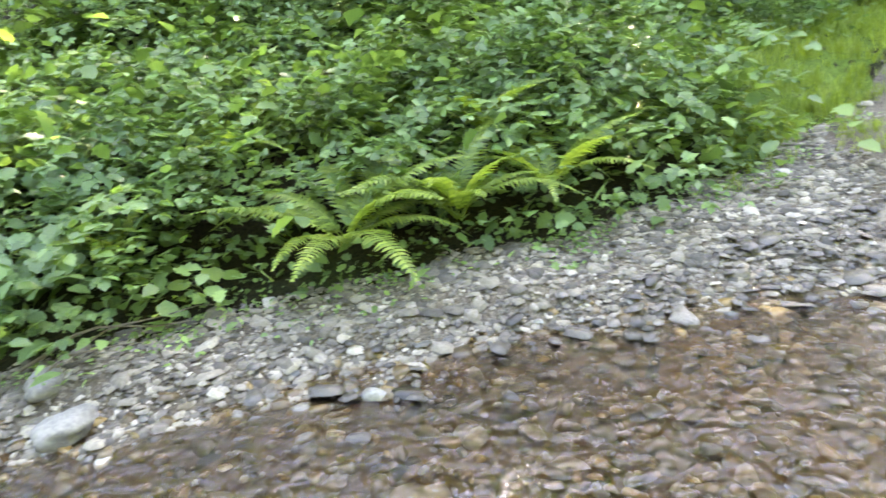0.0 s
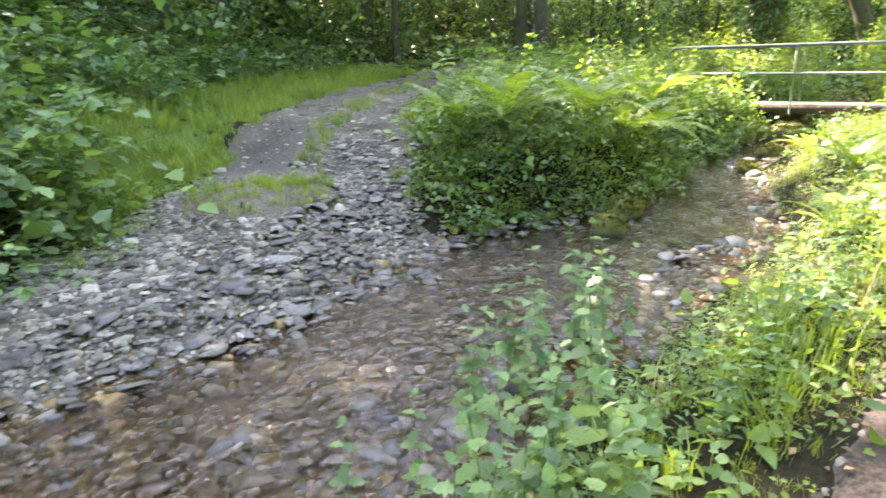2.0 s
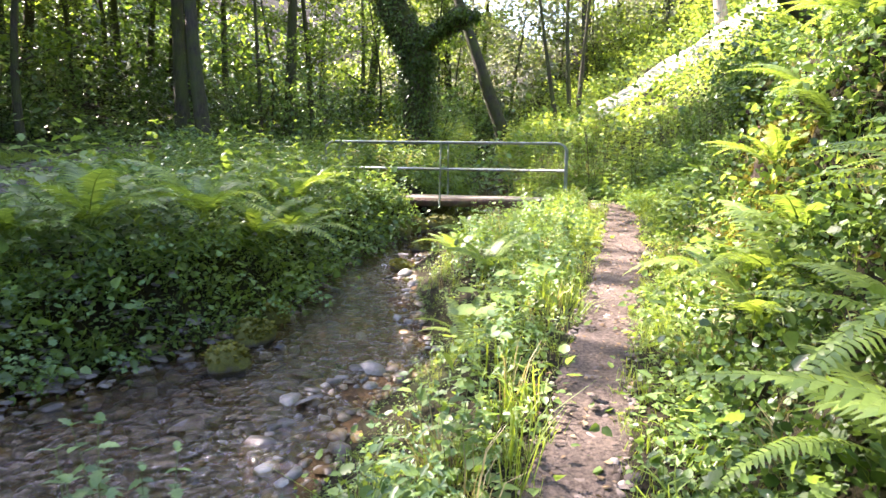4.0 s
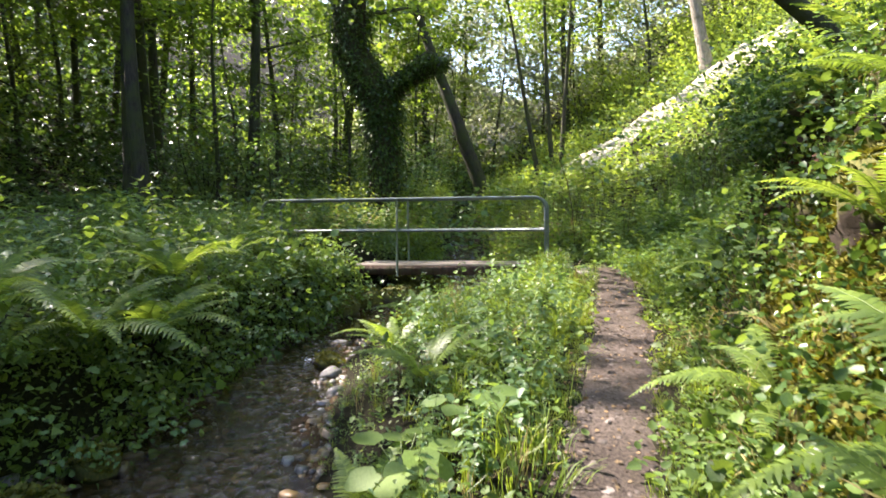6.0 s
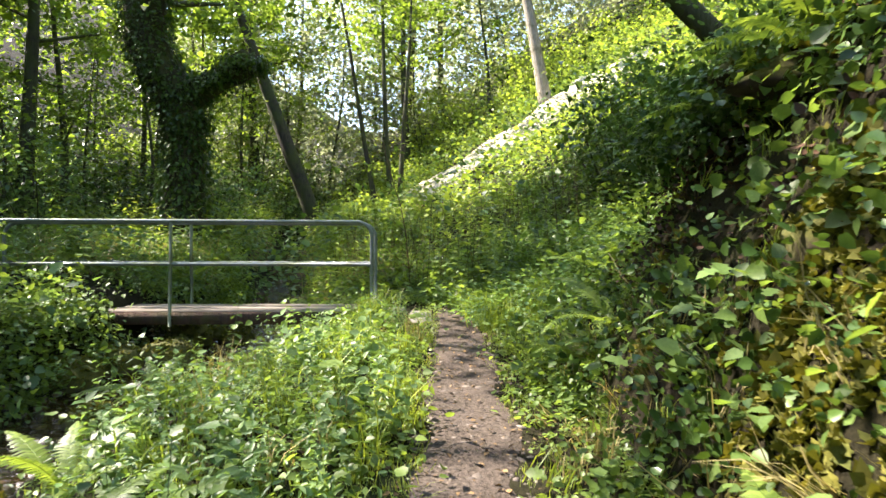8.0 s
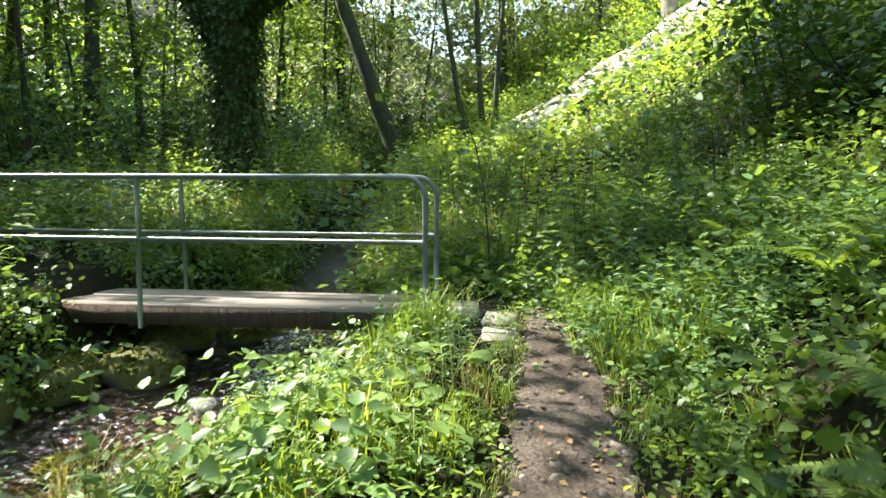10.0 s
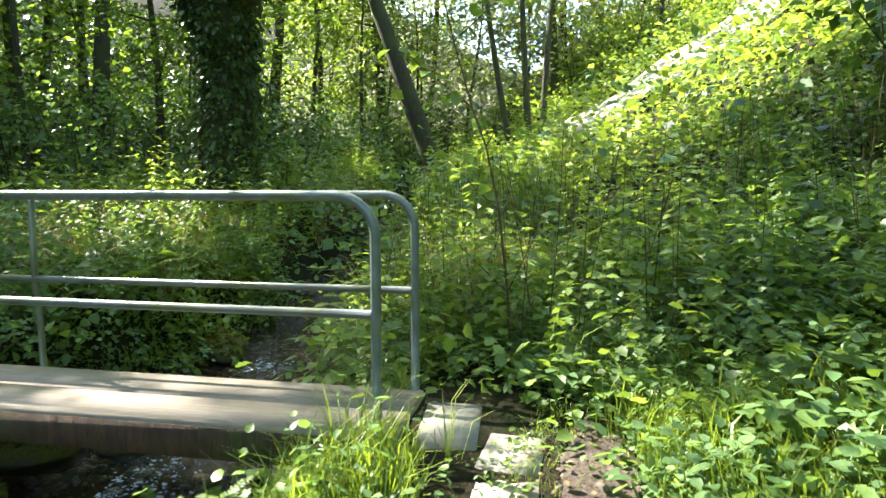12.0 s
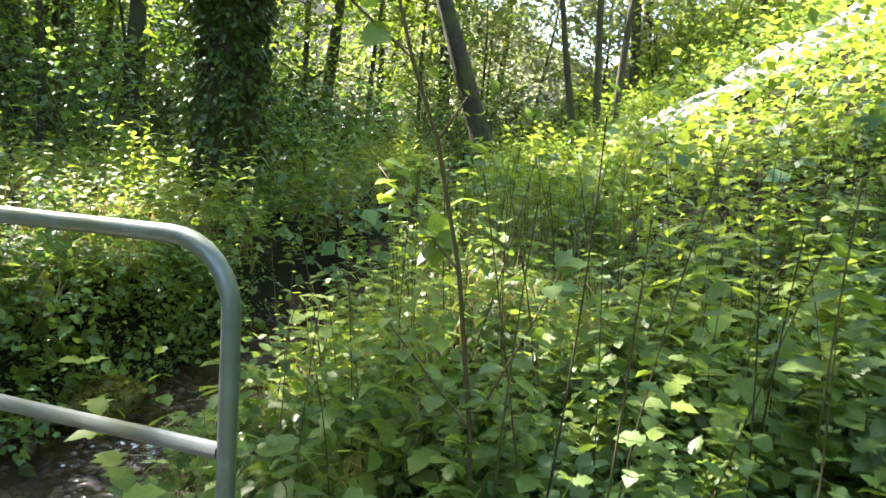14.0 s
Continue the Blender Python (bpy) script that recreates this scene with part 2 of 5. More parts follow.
def turns(yaw, pitch, roll):
    """Rotations Rz(yaw) Rx(pitch) Ry(roll), in radians, n x 3 x 3."""
    cy, sy, cp, sp, cr, sr = np.cos(yaw), np.sin(yaw), np.cos(pitch), np.sin(pitch), np.cos(roll), np.sin(roll)
    o, z = np.ones_like(cy), np.zeros_like(cy)
    rz = np.stack([cy, -sy, z, sy, cy, z, z, z, o], -1).reshape(-1, 3, 3)
    rx = np.stack([o, z, z, z, cp, -sp, z, sp, cp], -1).reshape(-1, 3, 3)
    ry = np.stack([cr, z, sr, z, o, z, -sr, z, cr], -1).reshape(-1, 3, 3)
    return rz @ rx @ ry


def spread(geo, pos, yaw, pitch=0.0, roll=0.0, scale=1.0):
    """Many copies of one small shape as one (places, faces)."""
    v, f = geo
    pos = np.asarray(pos, float).reshape(-1, 3)
    n = len(pos)
    yaw, pitch, roll = (np.broadcast_to(np.asarray(a, float), (n,)) for a in (yaw, pitch, roll))
    scale = np.asarray(scale, float)
    scale = np.broadcast_to(scale[:, None] if scale.ndim == 1 else scale, (n, 3))
    m = turns(yaw, pitch, roll) * scale[:, None, :]
    out = np.einsum("nij,kj->nki", m, v) + pos[:, None, :]
    faces = (np.asarray(f)[None] + (np.arange(n) * len(v))[:, None, None]).reshape(-1, np.asarray(f).shape[1])
    return out.reshape(-1, 3), faces


def tube(points, radii, sides=6, cap=True):
    """A tapered tube along points."""
    points = np.asarray(points, float)
    radii = np.broadcast_to(np.asarray(radii, float), (len(points),))
    rings = []
    tangent = np.gradient(points, axis=0)
    tangent /= np.linalg.norm(tangent, axis=1)[:, None] + 1e-9
    ref = np.array([0.0, 0.0, 1.0]) if abs(tangent[0][2]) < 0.9 else np.array([1.0, 0.0, 0.0])
    side = np.cross(tangent[0], ref)
    for p, t, r in zip(points, tangent, radii):
        side = side - t * side.dot(t)
        side /= np.linalg.norm(side) + 1e-9
        up = np.cross(t, side)
        a = np.arange(sides) * 2 * math.pi / sides
        rings.append(p + r * (np.cos(a)[:, None] * side + np.sin(a)[:, None] * up))
    v = np.concatenate(rings)
    f = []
    for k in range(len(points) - 1):
        for s in range(sides):
            q = (s + 1) % sides
            f.append((k * sides + s, k * sides + q, (k + 1) * sides + q, (k + 1) * sides + s))
    if cap and sides % 2 == 0:
        for k in (0, len(points) - 1):
            for s in range(1, sides // 2):
                f.append((k * sides + s - 1, k * sides + s, k * sides + sides - 1 - s, k * sides + (sides - s) % sides))
    return v, np.array(f)


# a broad pointed leaf of length 1 along +y, folded on its midrib (two quads), and a plain one (one quad)
LEAF = (np.array([(0, 0, 0), (0.36, 0.22, 0.07), (0.30, 0.62, 0.05), (0, 1, -0.10), (-0.30, 0.62, 0.05), (-0.36, 0.22, 0.07)], float),
        np.array([(0, 1, 2, 3), (0, 3, 4, 5)]))
NARROW = (LEAF[0] * (0.5, 1, 0.8), LEAF[1])
PLAIN = (np.array([(0, 0, 0), (0.36, 0.45, 0.09), (0, 1, -0.06), (-0.36, 0.45, 0.09)], float), np.array([(0, 1, 2, 3)]))


# a lobed leaf with a toothed edge, folded on its midrib
_mid = [(0, 0, 0), (0, 0.22, -0.01), (0, 0.55, -0.03), (0, 1, -0.12)]
_edge = [(0.30, 0.08, 0.05), (0.20, 0.22, 0.05), (0.47, 0.38, 0.07), (0.26, 0.50, 0.06), (0.31, 0.68, 0.04)]
JAG = (np.array(_mid + _edge + [(-a, b, c) for a, b, c in _edge], float),
       np.array([(0, 4, 5, 1), (1, 5, 6, 7), (1, 7, 8, 2), (0, 1, 10, 9), (1, 12, 11, 10), (1, 2, 13, 12), (13, 2, 8, 3)]))


def fbm(x, y, scale, seed=0):
    """Smooth random waves for outlines and ground, about -1 to 1."""
    x, y = np.asarray(x, float) / scale + seed * 17.3, np.asarray(y, float) / scale - seed * 9.1
    return (np.sin(x * 1.7 + 1.3 * np.sin(y * 1.1 + seed)) * np.cos(y * 1.9 + 1.1 * np.sin(x * 0.9)) * 0.6
            + 0.3 * np.sin(x * 4.1 + y * 2.7) * np.cos(y * 4.7 - x * 1.9) + 0.15 * np.sin(x * 9.3 - y * 7.1))


# ---- the lie of the land ----
def path_z(x):
    return np.interp(x, [-30, -8, -2, 2, 4, 7, 9.3, 11, 16, 27, 60], [0.5, 0.78, 0.82, 0.90, 0.96, 1.10, 1.24, 1.30, 1.9, 3.0, 6.0])


def path_y(x):
    return np.interp(x, [-30, -8, -2.3, -0.8, 2, 4.4, 7.6, 9.2, 13, 20, 27, 40], [1.0, 0.62, 0.54, 0.50, 0.27, 0.09, -0.07, -0.05, 0.0, 1.3, 2.9, 5.5])


def path_half(x):
    return np.interp(x, [-8, -1, 2, 4.4, 7.6, 9.0, 9.6], [0.26, 0.22, 0.27, 0.33, 0.32, 0.22, 0.08])


def water_z(x):
    return np.interp(x, [-30, -8, -5, 0, 5, 8.5, 9.6, 12, 16, 30], [-0.4, 0.2, 0.28, 0.40, 0.55, 0.66, 0.78, 0.86, 1.1, 2.2])


def stream_y(x):
    return np.interp(x, [-30, -9, -6, -3, 0, 1, 2, 3.2, 5, 6.5, 8, 9, 10.2, 11.3, 13, 16, 30], [2.0, 2.4, 2.95, 3.28, 3.32, 2.85, 3.0, 3.3, 3.66, 3.55, 3.2, 2.98, 3.0, 3.0, 3.2, 3.6, 6])


def stream_half(x):
    return np.interp(x, [-30, -9, -6, -3, -1, 0, 1, 2, 5, 6.5, 8, 9, 10.2, 12, 16], [1.3, 1.35, 1.4, 1.15, 1.25, 1.2, 0.98, 0.72, 0.48, 0.5, 0.8, 0.95, 0.8, 0.55, 0.4])


def track_edges(x):
    """The gravel track: its edge towards the stream and its edge towards the wood."""
    lo = np.interp(x, [-12, -3, -1, 0, 2, 4, 9, 20], [4.0, 4.6, 4.7, 5.6, 7.3, 8.7, 12.0, 17.0])
    hi = np.interp(x, [-12, -9.1, -8, -6.8, -5.4, -4.3, -3.3, -1.1, 0, 5, 9, 20], [4.2, 4.56, 4.9, 5.3, 5.5, 5.95, 6.4, 8.3, 9.3, 12.6, 14.4, 18.5])
    return lo, hi


def sm(a):
    a = np.clip(a, 0, 1)
    return a * a * (3 - 2 * a)


def land(x, y):
    """Height of the ground."""
    x, y = np.asarray(x, float), np.asarray(y, float)
    zp, zw, ys, hw = path_z(x), water_z(x), stream_y(x), stream_half(x)
    hw = hw + 0.08 * fbm(x, y, 0.6, 1)
    yp, hp = path_y(x), path_half(x)
    deep = sm((1.05 - np.abs(y - ys) / hw) / 0.75)
    bed = zw - 0.015 - 0.085 * deep - 0.05 * fbm(x, y, 0.7, 2)
    # between the stream and the path
    d = ys - hw - y
    room = np.maximum(ys - hw - (yp + hp), 0.4)
    verge = bed + (zp - bed + 0.02) * sm(d / np.minimum(room, np.interp(x, [-3, 1, 5, 7.3, 9.3], [1.4, 1.0, 1.0, 1.75, 1.5])))
    # left of the stream
    e = y - ys - hw
    lo, hi = track_edges(x)
    ford = sm((0.3 - x) / 1.2)
    flat_left = np.minimum(0.14 * e, 0.30) + 0.05 * np.maximum(e - 2, 0)
    steep_left = 0.62 * sm(e / 0.55) + 0.045 * np.maximum(e - 0.5, 0)
    rise = 0.5 * sm((y - hi) / 1.8) * ford + 0.11 * np.maximum(y - hi - 1.0, 0)
    rise = rise + 0.40 * np.maximum(y - hi - 4.0, 0)
    left = bed + 0.10 * sm(e / 0.5) + flat_left * ford + steep_left * (1 - ford) + rise
    left = left + 0.22 * np.exp(-(((x + 1.9) / 1.0) ** 2 + ((y - 6.1) / 0.7) ** 2))
    z = np.where(y > ys + hw, np.maximum(left, bed), np.where(d > 0, verge, bed))
    # a level stand for the slabs at the end of the bridge
    pad = sm(1 - np.maximum(np.abs(x - 9.05) - 0.7, 0) / 0.4) * sm(1 - np.maximum(np.abs(y - 0.55) - 0.4, 0) / 0.35)
    z = z * (1 - pad) + (1.237 + 0.062 * (x - 8.6)) * pad
    # the steep bank right of the path
    u = yp - hp - np.interp(x, [-6, -3, 0, 2, 5, 9], [0.15, 0.22, 0.42, 0.48, 0.50, 0.45]) - y
    steep = np.interp(x, [-12, -4, 0, 1, 2.5, 3.8, 5.2, 7, 9, 14, 25], [1.2, 1.2, 1.1, 2.2, 2.6, 2.4, 2.0, 0.8, 0.5, 0.5, 0.62])
    high = np.interp(x, [-12, 0, 1.5, 4, 8, 14], [2.0, 2.0, 2.4, 2.3, 1.2, 0.8])
    face = np.minimum(u * steep, high) + 0.62 * np.maximum(u - high / steep, 0)
    bank = zp + face * sm(u / 0.25) + 0.10 * fbm(x, y, 0.8, 3) * sm(u / 0.6)
    z = np.where(u > 0, bank, z)
    # the valley closes far ahead and far behind
    z = z + 0.2 * np.maximum(x - 34, 0) + 0.12 * np.maximum(-x - 25, 0)
    far = sm((np.hypot(x - 3, y - 4) - 12) / 15)
    return z + 0.02 * fbm(x, y, 0.35, 4) + far * (0.25 * fbm(x, y, 4.0, 5))


def axis(fine0, fine1, step, end0, end1, grow=1.18):
    pts = list(np.arange(fine0, fine1, step))
    a, s = pts[-1], step
    while a < end1:
        s *= grow
        a += s
        pts.append(a)
    a, s = fine0, step
    while a > end0:
        s *= grow
        a -= s
        pts.insert(0, a)
    return np.array(pts)


def sheet(xs, ys, height, keep=None):
    """A grid of quads over xs, ys at the given heights; keep masks the quads by their middles."""
    gx, gy = np.meshgrid(xs, ys)
    v = np.stack([gx, gy, height(gx, gy)], -1).reshape(-1, 3)
    nx = len(xs)
    i, j = np.meshgrid(np.arange(nx - 1), np.arange(len(ys) - 1))
    a = (j * nx + i).ravel()
    f = np.stack([a, a + 1, a + nx + 1, a + nx], -1)
    if keep is not None:
        mid = v[f].mean(1)
        f = f[keep(mid[:, 0], mid[:, 1])]
        used = np.unique(f)
        back = np.zeros(len(v), int)
        back[used] = np.arange(len(used))
        v, f = v[used], back[f]
    return v, f


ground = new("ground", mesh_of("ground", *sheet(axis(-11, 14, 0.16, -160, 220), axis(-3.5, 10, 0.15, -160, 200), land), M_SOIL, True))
tagged(ground, "dark woodland soil sloping to a small stream", "ground", kind="structure")


def ribbon(name, xs, lower, upper, across, lift, material, label, category):
    """A strip laid on the ground between two edges given along x."""
    rows = []
    for s in np.linspace(0, 1, across):
        y = lower * (1 - s) + upper * s
        edge = 4 * s * (1 - s)
        rows.append(np.stack([xs, y, land(xs, y) + lift * np.clip(edge * 3, -0.5, 1) - 0.02 * (edge < 0.01)], -1))
    v = np.concatenate(rows)
    n = len(xs)
    i, j = np.meshgrid(np.arange(n - 1), np.arange(across - 1))
    a = (j * n + i).ravel()
    ob = new(name, mesh_of(name, v, np.stack([a, a + 1, a + n + 1, a + n], -1), material, True))
    return tagged(ob, label, category, kind="structure")


px = np.arange(-25, 9.7, 0.12)
ribbon("footpath", px, path_y(px) - path_half(px) * (1 + 0.25 * fbm(px, 0, 0.5, 6)), path_y(px) + path_half(px) * (1 + 0.25 * fbm(px, 3, 0.5, 7)),
       9, 0.012, M_PATH, "narrow trodden earth path with small stones", "path")
gx = np.arange(-12, 22, 0.16)
g_lo, g_hi = track_edges(gx)
ribbon("gravel_track", gx, np.where(gx < -0.8, stream_y(gx) + stream_half(gx) - 0.35, g_lo) + 0.15 * fbm(gx, 1, 0.7, 8), g_hi + 0.18 * fbm(gx, 2, 0.6, 9),
       24, 0.012, M_GRAVEL, "grey gravel track running down to the ford", "track")
tx = np.arange(-3.6, 22, 0.2)
t_hi = track_edges(tx)[1]
ribbon("grass_verge", tx, t_hi - 0.1 + 0.2 * fbm(tx, 4, 0.6, 14), t_hi + 2.7 + 0.4 * fbm(tx, 5, 0.9, 15), 12, 0.008, M_TURF, "bright mown grass beside the gravel track", "grass")
sx = np.arange(-28, 26, 0.14)
ribbon("stream_bed", sx, stream_y(sx) - stream_half(sx) - 0.25, stream_y(sx) + stream_half(sx) + 0.12, 14, 0.008, M_BED,
       "brown stony stream bed under clear water", "stream bed")
# the water: gently sloping, with low ripples
wv = []
for s in np.linspace(-1, 1, 26):
    y = stream_y(sx) + s * (stream_half(sx) + 0.22)
    steep = np.abs(np.gradient(water_z(sx), sx))
    wv.append(np.stack([sx, y, water_z(sx) + (0.006 + 0.05 * np.clip(steep - 0.04, 0, 0.2) * 4) * fbm(sx, y, 0.16, 11)], -1))
wn = len(sx)
wi, wj = np.meshgrid(np.arange(wn - 1), np.arange(25))
wa = (wj * wn + wi).ravel()
water = new("water", mesh_of("water", np.concatenate(wv), np.stack([wa, wa + 1, wa + wn + 1, wa + wn], -1), M_WATER, True))
tagged(water, "shallow clear brown stream water with ripples", "water", kind="structure")


# ---- footbridge ----
DECK, RAIL_TOP, RAIL_MID = 1.33, 2.455, 1.905
Y_RIGHT, Y_POST, Y_LEFT = 1.0, 3.56, 6.1


def box_geo(x0, x1, y0, y1, z0, z1, bevel=0.01, wobble=0.0):
    """A block with chamfered edges."""
    bm = bmesh.new()
    bmesh.ops.create_cube(bm, size=1)
    for v in bm.verts:
        v.co = ((x0 + x1) / 2 + v.co.x * (x1 - x0), (y0 + y1) / 2 + v.co.y * (y1 - y0), (z0 + z1) / 2 + v.co.z * (z1 - z0))
    bmesh.ops.bevel(bm, geom=bm.edges[:], offset=bevel, segments=2, affect="EDGES")
    if wobble:
        for v in bm.verts:
            v.co += noise.noise_vector(v.co * 3.0) * wobble
    bmesh.ops.triangulate(bm, faces=bm.faces[:])
    bm.verts.index_update()
    v = np.array([tuple(q.co) for q in bm.verts])
    f = np.array([[q.index for q in p.verts] for p in bm.faces])
    bm.free()
    return v, f


def railing(x, lean):
    """A bent-tube railing: one tube for the posts and top, a middle rail and a middle post."""
    rail = new("railing")
    rail.location = (x, 0, 0)
    tagged(rail, "grey painted tubular steel railing of the footbridge", "railing", "bridge railings")
    r, bend = 0.025, 0.19
    pts = [(0, Y_RIGHT, DECK - 0.22), (0, Y_RIGHT, DECK + 0.4), (0, Y_RIGHT, RAIL_TOP - bend - 0.15)]
    for a in np.linspace(0, math.pi / 2, 9):
        pts.append((0, Y_RIGHT + bend - bend * math.cos(a), RAIL_TOP - bend + bend * math.sin(a)))
    pts += [(0, y, RAIL_TOP) for y in np.linspace(Y_RIGHT + bend + 0.3, Y_LEFT - bend - 0.3, 8)]
    for a in np.linspace(math.pi / 2, 0, 9):
        pts.append((0, Y_LEFT - bend + bend * math.cos(a), RAIL_TOP - bend + bend * math.sin(a)))
    pts += [(0, Y_LEFT, RAIL_TOP - bend - 0.15), (0, Y_LEFT, DECK - 0.22)]
    pts = np.array(pts)
    pts[:, 0] += lean * (RAIL_TOP - pts[:, 2])
    part("top_rail", tube(pts, r, 14), M_RAIL, rail, "bent grey steel tube with end posts", True)
    part("middle_rail", tube([(lean * 0.55, Y_RIGHT + 0.02, RAIL_MID), (lean * 0.55, 2.5, RAIL_MID), (lean * 0.55, 4.5, RAIL_MID), (lean * 0.55, Y_LEFT - 0.02, RAIL_MID)], 0.022, 12), M_RAIL, rail, "", True)
    foot = -0.035 if x < 9.3 else 0.035
    part("middle_post", tube([(foot * 1.0, Y_POST, DECK - 0.22), (foot * 0.6, Y_POST, DECK + 0.3), (lean * 0.5, Y_POST, RAIL_MID), (0, Y_POST, RAIL_TOP - 0.01)], 0.022, 12), M_POST, rail, "grey steel post green with algae", True)
    return rail


bridge = new("footbridge")
bridge.location = (0, 0, 0)
tagged(bridge, "narrow footbridge deck of long weathered boards", "footbridge")
for x0, x1, dz in ((9.03, 9.36, 0.0), (9.366, 9.715, 0.004)):
    part("deck_board", box_geo(x0, x1, 0.93, 6.25, DECK - 0.085 + dz, DECK + dz, 0.012, 0.004), M_DECK, bridge, "long pale weathered board")
for y in (1.25, 5.9):
    part("abutment", box_geo(9.02, 9.73, y - 0.32, y + 0.32, 0.45, DECK - 0.09, 0.03, 0.02), M_SLAB, bridge, "rough concrete abutment")
part("bearer", box_geo(9.15, 9.24, 1.3, 5.9, DECK - 0.20, DECK - 0.09, 0.008), M_CANE, bridge, "dark timber bearer")
part("bearer", box_geo(9.52, 9.61, 1.3, 5.9, DECK - 0.20, DECK - 0.09, 0.008), M_CANE, bridge, "dark timber bearer")
part("side_beam", box_geo(9.012, 9.028, 1.0, 6.2, DECK - 0.20, DECK - 0.035, 0.004, 0.003), M_RUST, bridge, "dark rusty steel edge beam")
railing(9.0, 0.0)
railing(9.75, 0.0)


def paving_slab(x0, x1, y0, y1, turn, top):
    v, f = box_geo(-(x1 - x0) / 2, (x1 - x0) / 2, -(y1 - y0) / 2, (y1 - y0) / 2, -0.07, 0.0, 0.008, 0.004)
    ob = new("paving_slab", mesh_of("paving_slab", v, f, M_SLAB))
    ob.matrix_world = pose((x0 + x1) / 2, (y0 + y1) / 2, top, 1.0, -1.5, turn)
    return tagged(ob, "pale worn concrete paving slab beside the footbridge", "paving slab", "slabs at the bridge")


paving_slab(9.04, 9.60, 0.56, 0.86, 5, 1.300)
paving_slab(8.88, 9.26, 0.23, 0.51, -3, 1.275)
paving_slab(8.46, 8.86, 0.22, 0.50, 2, 1.245)


# ---- rocks ----
def rock_geo(seed, sub=3, rough=0.28, flat=0.6):
    bm = bmesh.new()
    bmesh.ops.create_icosphere(bm, subdivisions=sub, radius=1)
    off = Vector((seed * 3.1, seed * 7.7, seed * 1.9))
    for v in bm.verts:
        d = noise.noise(v.co * 1.1 + off) * rough + noise.noise(v.co * 2.7 + off) * rough * 0.5 + noise.noise(v.co * 6.5 + off) * rough * 0.18
        v.co *= 1 + d
        v.co.z *= flat
    v = np.array([tuple(q.co) for q in bm.verts])
    f = np.array([[q.index for q in p.verts] for p in bm.faces])
    bm.free()
    return v, f


ROCKS = [rock_geo(s) for s in range(6)]
MOSS_MESH = [mesh_of("mossy_boulder", *g, M_MOSSROCK, True) for g in ROCKS]
BARE_MESH = [mesh_of("boulder", *g, M_ROCK, True) for g in ROCKS]
TUFT = spread(PLAIN, np.zeros((6, 3)), np.arange(6) * 1.05, 0.7 + 0.3 * np.sin(np.arange(6) * 2.1), 0, 0.034 + 0.012 * np.cos(np.arange(6)))


def moss_on(parent, geo, count, size=1.0):
    """A coat of little moss tufts on the upper side of a rock."""
    v, f = geo
    mids, up = v[f].mean(1), np.cross(v[f[:, 1]] - v[f[:, 0]], v[f[:, 2]] - v[f[:, 0]])
    up /= np.linalg.norm(up, axis=1)[:, None] + 1e-9
    pick = np.where(up[:, 2] > 0.15)[0]
    k = rng.choice(pick, count)
    tri = v[f[k]]
    w = rng.dirichlet((1, 1, 1), count)
    pos = (tri * w[:, :, None]).sum(1)
    part("moss", spread(TUFT, pos, rng.uniform(0, 6.3, count), rng.normal(0, 0.3, count), 0, size * rng.uniform(0.6, 1.3, count)), M_MOSSLEAF, parent, "yellow-green moss cushion")


def boulder(x, y, z, sx, sy, sz, turn, kind, mossy=True, tufts=0):
    me = (MOSS_MESH if mossy else BARE_MESH)[kind % 6]
    if mossy and tufts:
        v, f = ROCKS[kind % 6]
        geo = (v * (sx, sy, sz), f)
        ob = new("mossy_boulder")
        part("stone", geo, M_MOSSROCK, ob, "", True)
        moss_on(ob, geo, tufts)
    else:
        ob = new("mossy_boulder" if mossy else "boulder", me)
        ob.scale = (sx, sy, sz)
    ob.location, ob.rotation_euler = (x, y, z), (0, 0, turn)
    return tagged(ob, "boulder covered in yellow-green moss at the stream" if mossy else "bare grey rounded stone lying in the stream", "boulder", "stream boulders")


for n, (x, y, z, a, b, c) in enumerate((
        (0.52, 3.42, 0.44, 0.20, 0.17, 0.28), (1.18, 3.55, 0.47, 0.20, 0.17, 0.28), (1.86, 3.68, 0.50, 0.16, 0.16, 0.22),
        (4.75, 3.16, 0.56, 0.24, 0.15, 0.18), (6.30, 3.20, 0.64, 0.22, 0.20, 0.20), (9.36, 4.40, 0.74, 0.46, 0.42, 0.55),
        (9.75, 3.62, 0.78, 0.36, 0.32, 0.50), (9.95, 2.98, 0.80, 0.30, 0.17, 0.24), (10.35, 3.02, 0.84, 0.13, 0.11, 0.20),
        (10.1, 3.42, 0.80, 0.34, 0.16, 0.26), (8.55, 4.05, 0.72, 0.42, 0.36, 0.40), (10.3, 4.05, 0.86, 0.45, 0.38, 0.48),
        (7.7, 4.20, 0.70, 0.40, 0.35, 0.42), (8.9, 3.50, 0.72, 0.36, 0.32, 0.42), (7.2, 2.95, 0.62, 0.20, 0.16, 0.16), (11.9, 3.5, 0.92, 0.30, 0.24, 0.24))):
    boulder(x, y, z, a, b, c, n * 1.3, n, True, 220 if x > 6 else 160)
